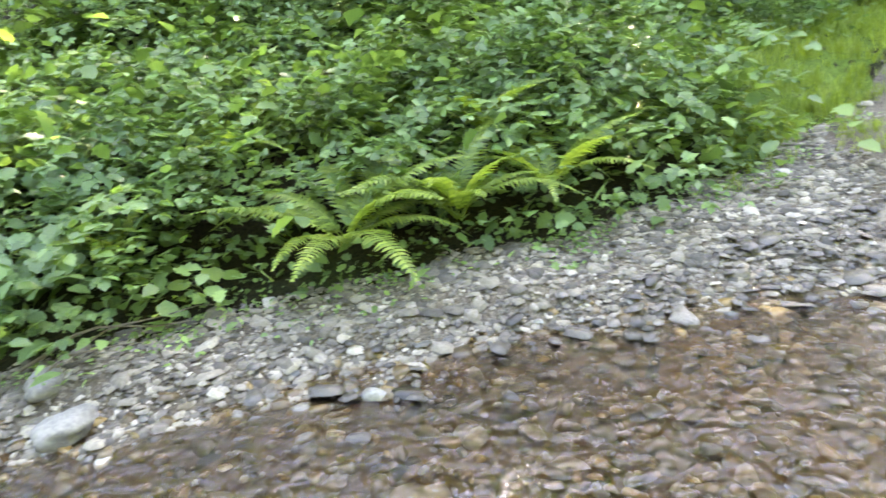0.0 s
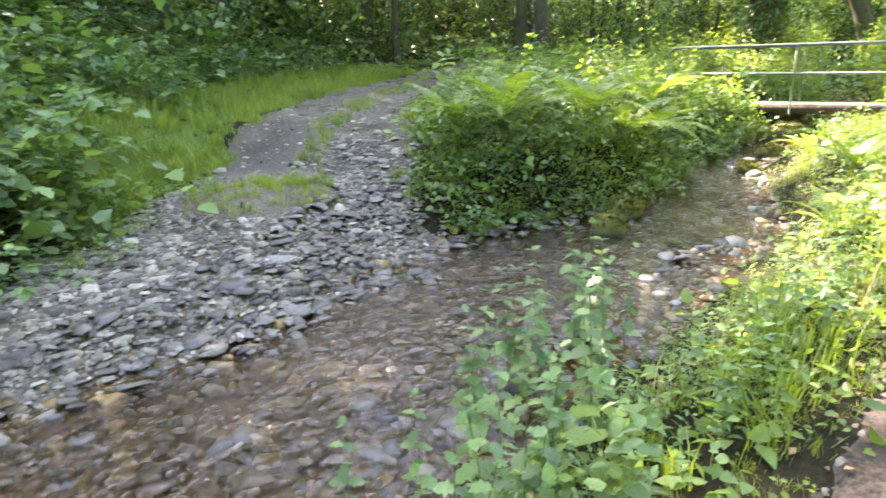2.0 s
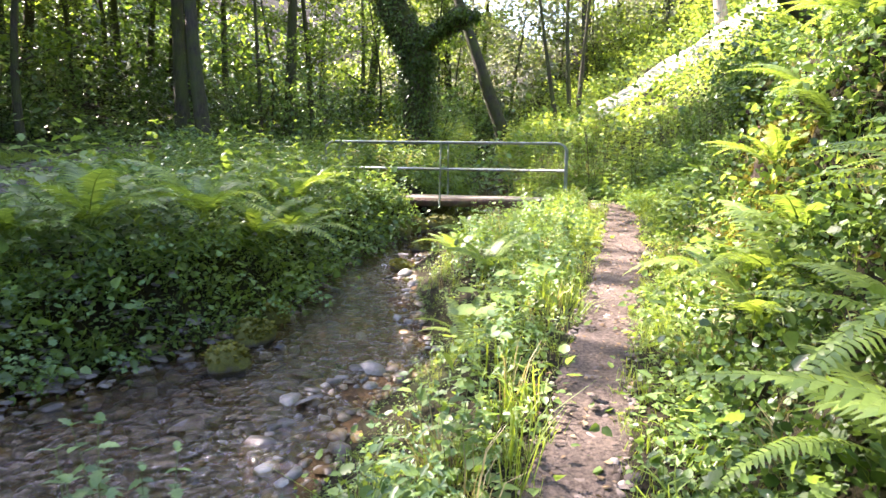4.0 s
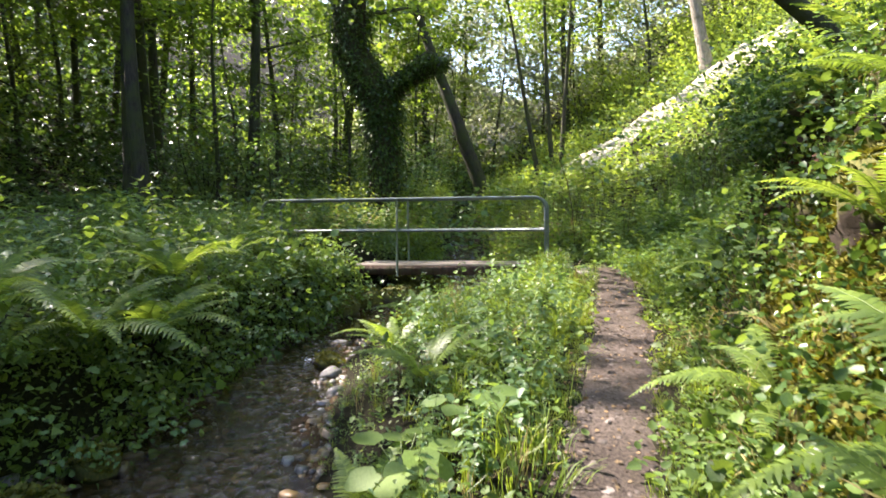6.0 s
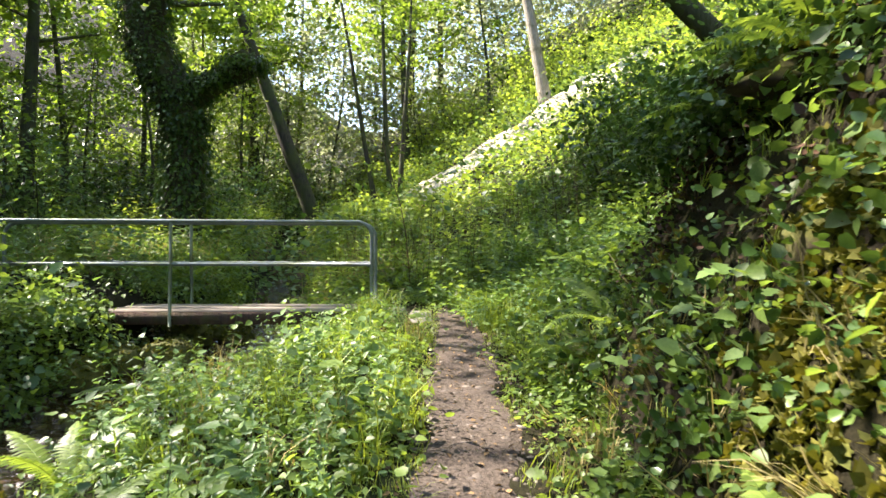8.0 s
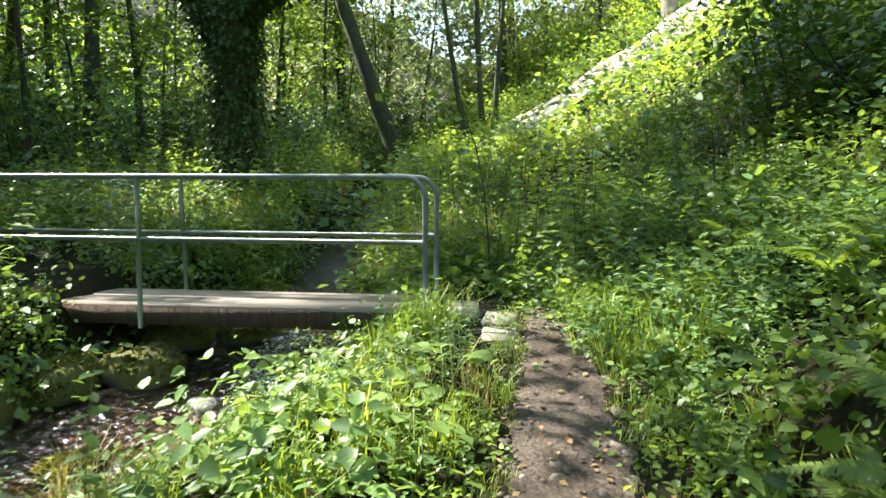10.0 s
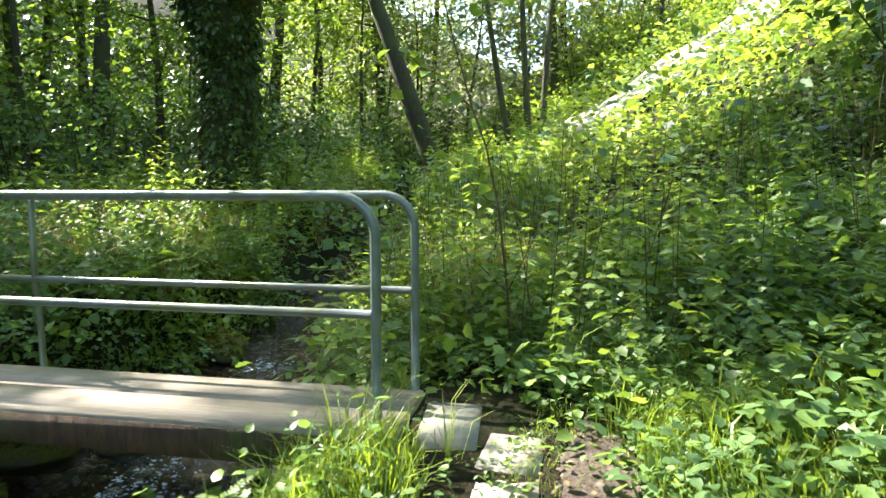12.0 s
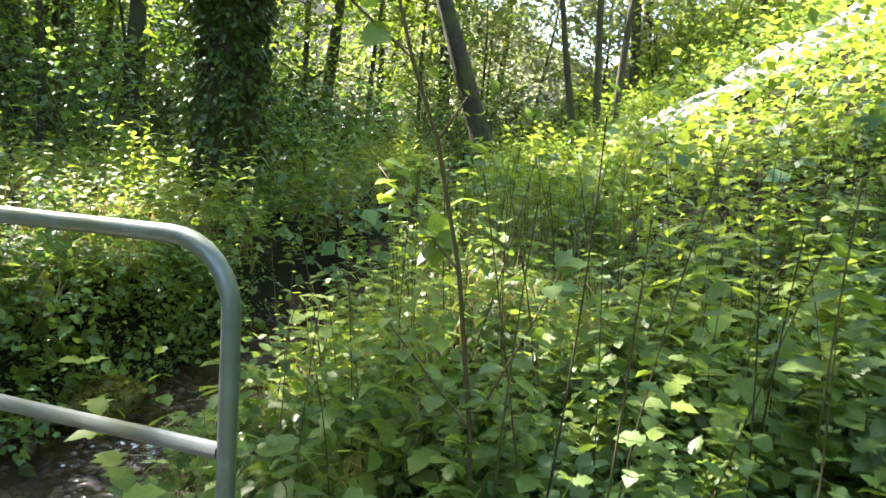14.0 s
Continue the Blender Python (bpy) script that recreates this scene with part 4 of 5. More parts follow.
# the big ivy-clad tree behind the bridge
def ivy_tree():
    tree = new("ivy_tree")
    x0, y0 = 16.75, 6.05
    z0 = float(land(x0, y0)) - 0.2
    tree.location = (0, 0, 0)
    tagged(tree, "large dark tree trunk thickly clad in ivy with a stub limb", "tree")
    trunk = np.array([(x0, y0 + 0.10, z0), (x0, y0 + 0.10, z0 + 0.9), (x0, y0 + 0.10, 3.6), (x0, y0 + 0.06, 4.6), (x0, y0 + 0.12, 5.4), (x0, y0 + 0.55, 6.2), (x0 + 0.1, y0 + 1.05, 7.1), (x0 + 0.2, y0 + 1.15, 8.3), (x0 + 0.2, y0 + 0.9, 11.5), (x0, y0 + 0.3, 14.5), (x0, y0, 17.0)])
    rad = np.array([0.66, 0.54, 0.46, 0.42, 0.52, 0.50, 0.48, 0.50, 0.33, 0.22, 0.08])
    stub = np.array([(x0, y0 + 0.20, 5.55), (x0 - 0.05, y0 - 0.30, 5.95), (x0 - 0.1, y0 - 0.80, 6.20), (x0 - 0.1, y0 - 1.15, 6.42), (x0 - 0.1, y0 - 1.45, 6.60), (x0 - 0.1, y0 - 1.68, 6.55)])
    srad = np.array([0.40, 0.33, 0.28, 0.36, 0.36, 0.16])
    part("trunk", tube(trunk, rad, 16, False), M_BARK, tree, "dark furrowed trunk", True)
    part("stub_limb", tube(stub, srad, 12), M_BARK, tree, "short broken limb", True)
    r = np.random.default_rng(5)
    pos, yaw = [], []
    for line, rr, count in ((trunk[:9], rad[:9], 7600), (stub, srad, 2400)):
        s = r.uniform(0, len(line) - 1.001, count)
        k = s.astype(int)
        w = (s - k)[:, None]
        c = line[k] * (1 - w) + line[k + 1] * w
        q = (rr[k] * (1 - w[:, 0]) + rr[k + 1] * w[:, 0]) + np.abs(r.normal(0.04, 0.10, count))
        a = r.uniform(0, 6.283, count)
        c = c + np.stack([np.cos(a) * q, np.sin(a) * q, r.normal(0, 0.1, count)], -1)
        pos.append(c)
        yaw.append(a - math.pi / 2)
    pos, yaw = np.concatenate(pos), np.concatenate(yaw)
    part("ivy", spread(LEAF, pos, yaw + r.normal(0, 0.5, len(pos)), r.normal(-0.9, 0.4, len(pos)), r.normal(0, 0.3, len(pos)), r.uniform(0.06, 0.13, len(pos))), M_IVY_SHADED, tree, "dark glossy ivy leaves")
    centres = []
    for k in range(20):
        s = r.uniform(0.68, 1.0)
        p = np.array([np.interp(s * 10, np.arange(11), trunk[:, c]) for c in range(3)])
        a = radians(195) + (k * 2.4 % 6.283) * 0.5
        pts = limb_points(p, (math.cos(a), math.sin(a), 0.35), r.uniform(3.2, 5.8), r.uniform(-0.4, 0.4, 2), 8, 0.1)
        part("limb", tube(pts, np.linspace(0.13, 0.015, len(pts)), 6, False), M_BARK, tree, "", True)
        for j in range(2, len(pts)):
            centres += [pts[j], pts[j] + r.normal(0, 0.7, 3) * (1, 1, 0.5), pts[j] + r.normal(0, 0.9, 3) * (1, 1, 0.6)]
    # three added limbs, out of view, whose leaves shade the right bank and hillside
    over = limb_points((x0, y0 + 0.9, 8.8), (-1.0, -0.42, 0.20), 6.2, (0, 0), 8, 0.1)
    part("limb", tube(over, np.linspace(0.14, 0.02, len(over)), 6, False), M_BARK, tree, "unseen long limb added to shade the ground near the bridge", True)
    for q in over[4:]:
        centres += [q + r.normal(0, 0.75, 3) for _ in range(26)]
    low = limb_points((x0, y0 + 0.9, 8.6), (-0.45, -0.90, 0.10), 9.0, (0, 0), 10, 0.08)
    part("limb", tube(low, np.linspace(0.12, 0.02, len(low)), 6, False), M_BARK, tree, "", True)
    for q in low[4:]:
        centres += [q + r.normal(0, 0.8, 3) for _ in range(24)]
    high = limb_points((x0, y0 + 0.9, 9.4), (-0.15, -1.0, 0.14), 8.6, (0, 0), 10, 0.08)
    part("limb", tube(high, np.linspace(0.13, 0.02, len(high)), 6, False), M_BARK, tree, "", True)
    for q in high[5:]:
        centres += [q + r.normal(0, 0.8, 3) for _ in range(24)]
    part("crown", leaf_cloud(centres, 13, 0.42, 0.20, r), M_TREE, tree, "spreading crown of green leaves")


ivy_tree()

# trees that stand out by themselves
thick = make_tree(35, 14, 0.25, (0.01, 0.02), 0.45, 9, 16, 0.19, reach=2.4, curve=0.3)
thick.location = (14.3, 12.3, float(land(14.3, 12.3)) - 0.1)
tagged(thick, "thick dark trunk at the edge of the wood", "tree")
leaning = make_tree(31, 15, 0.36, (0.0, 0.36), 0.5, 8, 14, 0.20, curve=0.2)
leaning.location = (27.2, 4.3, float(land(27.2, 4.3)) - 0.1)
tagged(leaning, "dark tree trunk leaning over the valley", "tree")
for x, y, ln, sd, hh in ((26.9, 1.95, 0.20, 41, 13), (26.6, 1.45, 0.03, 42, 14), (27.4, 1.2, -0.02, 43, 12)):
    t1 = make_tree(sd, hh, 0.12, (0.0, ln), 0.5, 6, 9, 0.17, curve=0.25)
    t1.location = (x, y, float(land(x, y)) - 0.1)
    tagged(t1, "slender dark woodland trunk in a close cluster", "tree", "slender trunks")
pale = make_tree(51, 15, 0.29, (0.0, 0.20), 0.4, 9, 22, 0.20, M_PALEBARK, curve=0.15)
pale.location = (28.0, -5.1, float(land(28.0, -5.1)) - 0.1)
tagged(pale, "pale-barked tree on the sunny slope", "tree")



def overhanging_tree():
    """A tree rooted high on the bank whose dark trunk leans out over the path. Its limbs and leaves are added out of
    view, to shade path and bank.
    """
    tree = new("leaning_tree")
    tagged(tree, "dark tree leaning from the bank, its limbs over the path added for shade", "tree")
    zb = float(land(7.4, -4.4)) - 0.2
    trunk = np.array([(7.4, -4.4, zb), (7.4, -3.6, max(zb + 0.4, 3.5)), (7.4, -2.95, 4.2), (7.35, -1.75, 5.3), (7.2, -0.6, 6.1), (7.0, 0.6, 6.8), (6.8, 1.8, 7.6)])
    part("trunk", tube(trunk, np.linspace(0.17, 0.06, 7), 9, False), M_BARK, tree, "dark leaning trunk", True)
    r = np.random.default_rng(9)
    centres = []
    # limb tips set above the view, where their leaves block the sun
    for p, tip in ((trunk[4], (5.2, 0.9, 6.2)), (trunk[4], (5.8, 1.4, 6.3)), (trunk[5], (4.9, 2.0, 6.6)), (trunk[4], (8.9, 0.9, 6.6)), (trunk[3], (8.6, -0.9, 6.4)), (trunk[6], (4.6, 3.5, 7.2)), (trunk[6], (6.2, 4.0, 7.6)), (trunk[6], (7.9, 3.6, 7.6)), (trunk[5], (9.3, 2.8, 7.4)), (trunk[6], (5.4, 4.6, 7.6)), (trunk[6], (6.0, 5.2, 8.0)), (trunk[6], (7.6, 5.0, 8.0)), (trunk[6], (9.2, 5.2, 8.0)), (trunk[6], (8.4, 5.9, 8.3)), (trunk[6], (9.6, 6.6, 8.5)), (trunk[6], (10.4, 6.0, 8.6))):
        t = np.linspace(0, 1, 7)[:, None]
        pts = p * (1 - t) + np.array(tip) * t + np.array([0, 0, 0.35]) * np.sin(t * math.pi)
        part("limb", tube(pts, np.linspace(0.05, 0.012, 7), 5, False), M_BARK, tree, "", True)
        for q in pts[2:]:
            centres += [q + r.normal(0, 0.35, 3) * (1, 1, 0.5) for _ in range(5)]
    part("crown", leaf_cloud(centres, 13, 0.30, 0.16, r), M_TREE, tree, "unseen leafy limbs added to shade the path and bank")


overhanging_tree()

PROTO = [make_tree(100, 14, 0.19, (0.02, 0.03), 0.20, 11, 12, 0.20), make_tree(101, 17, 0.26, (-0.02, 0.01), 0.36, 14, 12, 0.31, reach=5.5), make_tree(102, 11, 0.10, (0.05, -0.04), 0.12, 9, 11, 0.18),
         make_tree(103, 13, 0.14, (0.08, 0.03), 0.16, 10, 11, 0.19), make_tree(104, 9, 0.075, (-0.06, 0.06), 0.10, 9, 11, 0.17)]
for n, p in enumerate(PROTO):
    xx, yy = ((9.0, 20.5), (15.5, 22.0), (20.0, 13.5), (13.0, 18.0), (22.5, 9.5))[n]
    p.location = (xx, yy, float(land(xx, yy)) - 0.05)
    tagged(p, "tall slender woodland tree with a mossy trunk", "tree", "woodland trees")
taken = [(14.3, 12.3), (9.0, 20.5), (15.5, 22), (20, 13.5), (13, 18), (22.5, 9.5), (16.75, 6.05), (27.2, 4.3), (26.9, 1.7), (28, -5.1)]
LABELS = ("tall slender woodland tree with a mossy trunk", "tall dark woodland tree with a straight trunk", "thin young tree with a light crown", "slim leaning woodland tree", "thin sapling among the undergrowth")


def wood(count, x0, x1, y0, y1, gap, ok, kinds=(0, 1, 2, 3, 4)):
    made = 0
    for _ in range(count * 30):
        if made >= count:
            break
        x, y = rng.uniform(x0, x1), rng.uniform(y0, y1)
        if not ok(x, y) or any((x - a) ** 2 + (y - b) ** 2 < gap * gap for a, b in taken):
            continue
        taken.append((x, y))
        k = kinds[int(rng.integers(0, len(kinds)))]
        plant_tree(PROTO[k], x, y, rng.uniform(0.8, 1.2), rng.uniform(0, 360), LABELS[k], tilt=(rng.uniform(-4, 4), rng.uniform(-4, 4)))
        made += 1


# added trees whose high crowns keep the sun off ford and gravel
for x, y, s in ((7.5, 22.8, 1.0), (-1.6, 20.8, 1.0), (-5.4, 18.6, 1.05), (12.9, 19.6, 1.0), (3.4, 23.0, 1.1), (9.0, 21.5, 1.05), (-2.6, 22.5, 1.0), (18.5, 16.0, 1.1), (22.5, 13.5, 1.05), (-10.5, 17.5, 1.0), (24.0, 19.0, 1.1)):
    taken.append((x, y))
    plant_tree(PROTO[1], x, y, s, x * 77 % 360, "tall dark tree, its broad crown placed to shade the ford and track", "canopy trees")
wood(40, -6, 34, 16.5, 34, 1.9, lambda x, y: y > track_edges(x)[1] + 3.2, (0, 1, 1, 1, 3))
wood(20, 18.5, 46, 4.5, 16, 2.0, lambda x, y: y > stream_y(x) + 1.5 and not (23 < x < 33 and y < 13) and not (x < 26 and y < 12))
wood(8, 36, 50, -6, 8, 2.4, lambda x, y: True, (1, 2, 3, 4))
wood(20, 12, 50, -24, -7, 2.4, lambda x, y: y < -0.36 * (x - 4.9) - 3.0)
wood(7, 0, 11, -15, -7.5, 2.6, lambda x, y: True, (0, 1, 3))
# unseen trees behind the start, added for their effect on the light
wood(8, -30, -16, -8, 18, 3.0, lambda x, y: abs(y - 2.5) > 2.5, (0, 1, 3))
wood(4, -13, -5, 17, 24, 2.2, lambda x, y: True, (0, 3))


# ---- undergrowth ----
def fill(name, points, variants, size, material, label, category="undergrowth", pitch=0.15, yaw=None, low=None):
    """Many alike plants as one joined piece of growth; low(x, y) says how much shorter they grow at a place."""
    kind = rng.integers(0, len(variants), len(points))
    out = []
    for k, geo in enumerate(variants):
        p = points[kind == k]
        if len(p):
            s = size * rng.uniform(0.65, 1.25, len(p)) * (1 + 0.32 * fbm(p[:, 0], p[:, 1], 0.75, 50))
            if low is not None:
                s = s * low(p[:, 0], p[:, 1])
            a = rng.uniform(0, 6.3, len(p)) if yaw is None else yaw + rng.normal(0, 0.6, len(p))
            out.append(spread(geo, p, a, rng.normal(0, pitch, len(p)), rng.normal(0, pitch, len(p)), s))
    ob = new(name, mesh_of(name, *join(out), material))
    return tagged(ob, label, category, kind="stuff")


NETTLES = [nettle_geo(s, 0.75, 8, 0.095, JAG) for s in range(5)]
SHORT = [nettle_geo(60 + s, 0.42, 5, 0.088)[1] for s in range(4)]
TALL = [nettle_geo(20 + s, 1.25, 9, 0.12, NARROW) for s in range(3)] + [nettle_geo(30 + s, 1.1, 8, 0.15, JAG) for s in range(3)]
BRAMBLES = [bramble_geo(s) for s in range(5)]
PATCHES = [patch_geo(s) for s in range(3)] + [patch_geo(s, 19, 0.22, 0.085, 0.17, JAG) for s in (3, 4)]
TUFTS = [tuft_geo(s) for s in range(4)]
LONG = [tuft_geo(10 + s, 16, 0.62, 0.07) for s in range(3)]
NET_L = [g[1] for g in NETTLES]
BRA_L = [g[1] for g in BRAMBLES]
BIGBRA = [bramble_geo(70 + k, 1.0, 11, 0.105, JAG)[1] for k in range(4)]
FINE = [nettle_geo(40 + s, 0.5, 8, 0.055, NARROW)[1] for s in range(4)]


def side_of_path(x, y):
    return np.abs(y - path_y(x)) - path_half(x)


def verge(x, y):
    """Between the path and the stream."""
    return np.where((y > path_y(x) + path_half(x) + 0.02) & (y < stream_y(x) - stream_half(x) + np.where((x > -3.6) & (x < 4.0), -0.16, 0.0)), 1.0, 0) * np.where((x > 8.35) & (x < 9.7) & (y > 0.15) & (y < 0.9), 0.06, 1) * np.where((x > 9.0) & (x < 9.8), 0.0, 1)


def slope(x, y):
    """The bank right of the path."""
    return np.where(y < path_y(x) - path_half(x) - 0.02, 1.0, 0)


def island(x, y):
    """Between the stream and the track."""
    lo, hi = track_edges(x)
    return np.where((x > -0.4) & (y > stream_y(x) + stream_half(x) + 0.05) & (y < np.minimum(lo - 0.1, 40)) & ~((x > 8.9) & (x < 9.9) & (y < 6.3)), 1.0, 0)


def thicket(x, y):
    """The bramble bank over the gravel."""
    return np.where((y > track_edges(x)[1] + 0.1) & ((x < -3.2) | (y > track_edges(x)[1] + 2.4 + 0.5 * fbm(x, y, 1.2, 12))), 1.0, 0)


def lawn(x, y):
    hi = track_edges(x)[1]
    return np.where((x > -3.6) & (y > hi - 0.1) & (y < hi + 2.7), 1.0, 0)


def mound(x, y):
    return np.where(((x + 1.7) / 0.9) ** 2 + ((y - 6.3) / 0.75) ** 2 < 1 + 0.4 * fbm(x, y, 0.4, 13), 1.0, 0)


def beyond(x, y):
    """Past the bridge, either side of the stream."""
    return np.where((x > 9.7) & (np.abs(y - stream_y(x)) > stream_half(x) + np.where(y < 3, 0.25, 0.1)) & ~((x < 10.2) & (y > 0.3) & (y < 1.1)), 1.0, 0)


def by_water(x, y):
    """Plants of the verge grow shorter towards the water."""
    return np.clip((stream_y(x) - stream_half(x) - y) / np.interp(x, [-4, -2, 5, 6.5, 9], [0.6, 1.1, 1.1, 1.3, 1.3]), 0.28, 1.0)


# verge
SMALL = [patch_geo(80 + k, 22, 0.16, 0.045, 0.10) for k in range(4)]
clear = lambda x, y, m: np.where(side_of_path(x, y) > m, 1.0, 0)
fill("verge_nettles", scatter(3600, -9, 9.5, 0.5, 2.9, lambda x, y: verge(x, y) * clear(x, y, 0.16) * np.where((x > 5.5) & (y > stream_y(x) - stream_half(x) - 0.55), 0.12, 1) * np.where(fbm(x, y, 0.9, 20) > -0.25, 0.75, 0.25)), SHORT[:2] + FINE, 0.95, M_BRAMBLE, "green nettles along the edge of the path", "nettles", 0.3, low=by_water)
fill("verge_grass", scatter(1300, -9, 9.3, 0.1, 2.4, lambda x, y: verge(x, y) * np.where(fbm(x, y, 1.1, 21) > -0.05, 0.8, 0.2)), TUFTS + LONG[:1], 0.62, M_GRASS, "bright grass along the path", "grass", low=by_water)
fill("verge_ground_leaves", scatter(2300, -9, 10, 0.2, 2.9, lambda x, y: verge(x, y) * clear(x, y, 0.16) * 0.8), PATCHES[:2] + SMALL, 0.95, M_NETTLE, "low green leaves covering the verge", "undergrowth", 0.3, low=by_water)
fill("path_edge_grass", scatter(5200, -8, 9.6, -0.9, 1.3, lambda x, y: np.where((side_of_path(x, y) > -0.06) & (side_of_path(x, y) < 0.24), 0.8, 0.0) * np.where(fbm(x, y, 0.4, 64) > -0.3, 1, 0.25)), [tuft_geo(30 + k, 10) for k in range(3)], 0.28, M_GRASS, "short grass along the edges of the path", "grass", 0.3)
fill("path_edge_leaves", scatter(2600, -8, 9.8, -0.9, 1.3, lambda x, y: np.where((side_of_path(x, y) > 0.02) & (side_of_path(x, y) < 0.3), 0.8, 0.0) * np.where(fbm(x, y, 0.5, 65) > -0.2, 1, 0.3)), [patch_geo(110 + k, 12, 0.07, 0.036, 0.09) for k in range(3)], 1.0, M_NETTLE, "small leaves along the edges of the path", "undergrowth", 0.3)
fill("bridge_end_grass", scatter(170, 8.25, 9.0, 0.75, 1.45, lambda x, y: 0.6 + 0 * x), TUFTS + LONG, 0.6, M_GRASS, "long grass at the end of the bridge", "grass")
fill("verge_dry_grass", scatter(260, -6, 9.3, 0.2, 2.4, lambda x, y: verge(x, y) * clear(x, y, 0.1) * np.where(fbm(x, y, 0.8, 23) > 0.2, 0.8, 0.03)), LONG, 0.55, M_DRY, "dry straw-coloured grass stalks", "dry grass", low=by_water)
# bank beside the path, bare under its brow where dark soil doubles as the hollow's shade
def hollow(x, y):
    off = side_of_path(x, y)
    moss = np.where((x > 0.9) & (x < 2.8) & (off > 0.40) & (off < 1.0), 0.6, 1.0)
    return np.where((x > 3.0) & (x < 6.3) & (off > 0.95) & (off < 1.65), 0.10, moss)


fill("bank_foot_leaves", scatter(2600, -9, 9.5, -1.2, 0.5, lambda x, y: slope(x, y) * clear(x, y, 0.15) * np.where(side_of_path(x, y) < 0.6, 0.95, 0)), SMALL, 1.0, M_NETTLE, "small green leaves at the edge of the path", "undergrowth", 0.2)
fill("bank_leaves", scatter(3600, -9, 14, -3.6, 0.2, lambda x, y: hollow(x, y) * slope(x, y) * clear(x, y, 0.40) * np.where(y > -2.0, 0.8, 0.3)), PATCHES, 0.8, M_NETTLE, "leafy low growth covering the bank", "undergrowth", 0.5)
# the sprays get the pale leaf colour in place of strong sunlight
fill("bank_brambles", scatter(1100, -9, 6, -3.6, 0.2, lambda x, y: hollow(x, y) * slope(x, y) * clear(x, y, 0.75) * np.where((x > 0.2) & (x < 4.6) & (y > -1.25), 0.12, 1) * np.where(fbm(x, y, 1.0, 24) > -0.1, 0.75, 0.2)), BRA_L, 0.5, M_SUNLIT, "sprays hanging over the bank, sunlight put into their pale green", "brambles", 0.3, 0.0)
fill("bank_nettles", scatter(2000, -9, 14, -3.0, 0.3, lambda x, y: hollow(x, y) * slope(x, y) * clear(x, y, 0.25) * np.where(fbm(x, y, 0.8, 25) > 0.0, 0.8, 0.15)), SHORT + FINE, 0.72, M_NETTLE, "nettles and fine green herbs at the foot of the bank", "nettles", 0.35)
bf = scatter(3800, -3, 6.2, -1.9, 0.0, lambda x, y: hollow(x, y) * slope(x, y) * clear(x, y, 0.45) * np.where(fbm(x, y, 0.45, 61) > -0.35, 0.8, 0.05))
bf[:, 1] += rng.uniform(0.0, 0.08, len(bf))
fill("bank_ivy", bf, [patch_geo(90 + k, 15, 0.15, 0.045, 0.05) for k in range(4)], 1.0, M_IVY_SHADED, "dark ivy clinging to the steep bank", "ivy", 0.9)
brow = np.stack([rng.uniform(2.9, 6.0, 420), rng.uniform(-1.75, -1.35, 420), rng.uniform(2.75, 3.25, 420)], -1)
fill("brow_leaves", brow[:260], [patch_geo(140 + k, 14, 0.12, 0.06, 0.06) for k in range(3)], 1.0, M_IVY_SHADED, "dark leaves hanging over the brow of the bank", "ivy", 0.9)
fill("brow_sprays", brow[260:], BRA_L, 0.42, M_BRAMBLE, "leafy sprays hanging over the brow of the bank", "brambles", 0.5, 0.0)
fill("hollow_litter", scatter(500, 3.0, 5.9, -2.2, -0.9, lambda x, y: 1 - hollow(x, y)), [patch_geo(150 + k, 9, 0.10, 0.038, 0.03) for k in range(3)], 1.0, M_SHADED_LITTER, "dead brown leaves in the hollow, shade put into their dark colour", "leaf litter", 0.8)
fill("moss_curtain", scatter(11000, 0.7, 3.0, -1.6, 0.0, lambda x, y: np.where((side_of_path(x, y) > 0.4) & (side_of_path(x, y) < 1.15) & (fbm(x, y, 0.4, 71) > -0.45), 1.0, 0.0)), [TUFT], 1.25, M_MOSSLEAF, "thick yellow-green moss hanging on the bank", "moss", 0.8)
fill("bank_moss", scatter(1500, -1, 5.6, -1.7, 0.0, lambda x, y: slope(x, y) * clear(x, y, 0.5) * np.where(fbm(x, y, 0.5, 62) > 0.1, 0.9, 0.1)), [TUFT], 1.6, M_MOSSLEAF, "yellow-green moss on the bank", "moss", 0.8)
fill("bank_grass", scatter(900, -9, 11, -1.6, 0.3, lambda x, y: slope(x, y) * clear(x, y, 0.04) * np.where(fbm(x, y, 0.7, 26) > 0.1, 0.8, 0.15)), TUFTS, 0.5, M_GRASS, "grass tufts at the foot of the bank", "grass", 0.3)
fill("bank_dry_grass", scatter(420, -7, 6, -1.4, 0.2, lambda x, y: hollow(x, y) * slope(x, y) * clear(x, y, 0.2) * np.where(fbm(x, y, 0.6, 63) > 0.0, 0.8, 0.1)), TUFTS + LONG, 0.55, M_DRY, "yellow dry grass on the bank", "dry grass", 0.4)
# island between stream and track: lower and grassy at its rim
def island_low(x, y):
    rim = np.minimum(np.minimum(y - stream_y(x) - stream_half(x), track_edges(x)[0] - y), x + 0.5)
    return np.clip(0.38 + rim / 1.3, 0.38, 1.2) * (1 + 0.25 * fbm(x, y, 1.3, 72))


fill("island_rim_grass", scatter(1500, -0.9, 8, 4.0, 11, lambda x, y: island(x + 0.3, y) * np.where((track_edges(x)[0] - y < 0.7) | (x < 0.5), 0.8, 0)), TUFTS + LONG, 0.5, M_GRASS, "pale grass round the edge of the nettle bed", "grass", 0.3)
fill("island_nettles", scatter(3600, -0.6, 14, 3.6, 12, lambda x, y: island(x, y) * 0.62), NET_L + FINE, 0.78, M_NETTLE, "dense nettles on the stream bank", "nettles", 0.3, low=island_low)
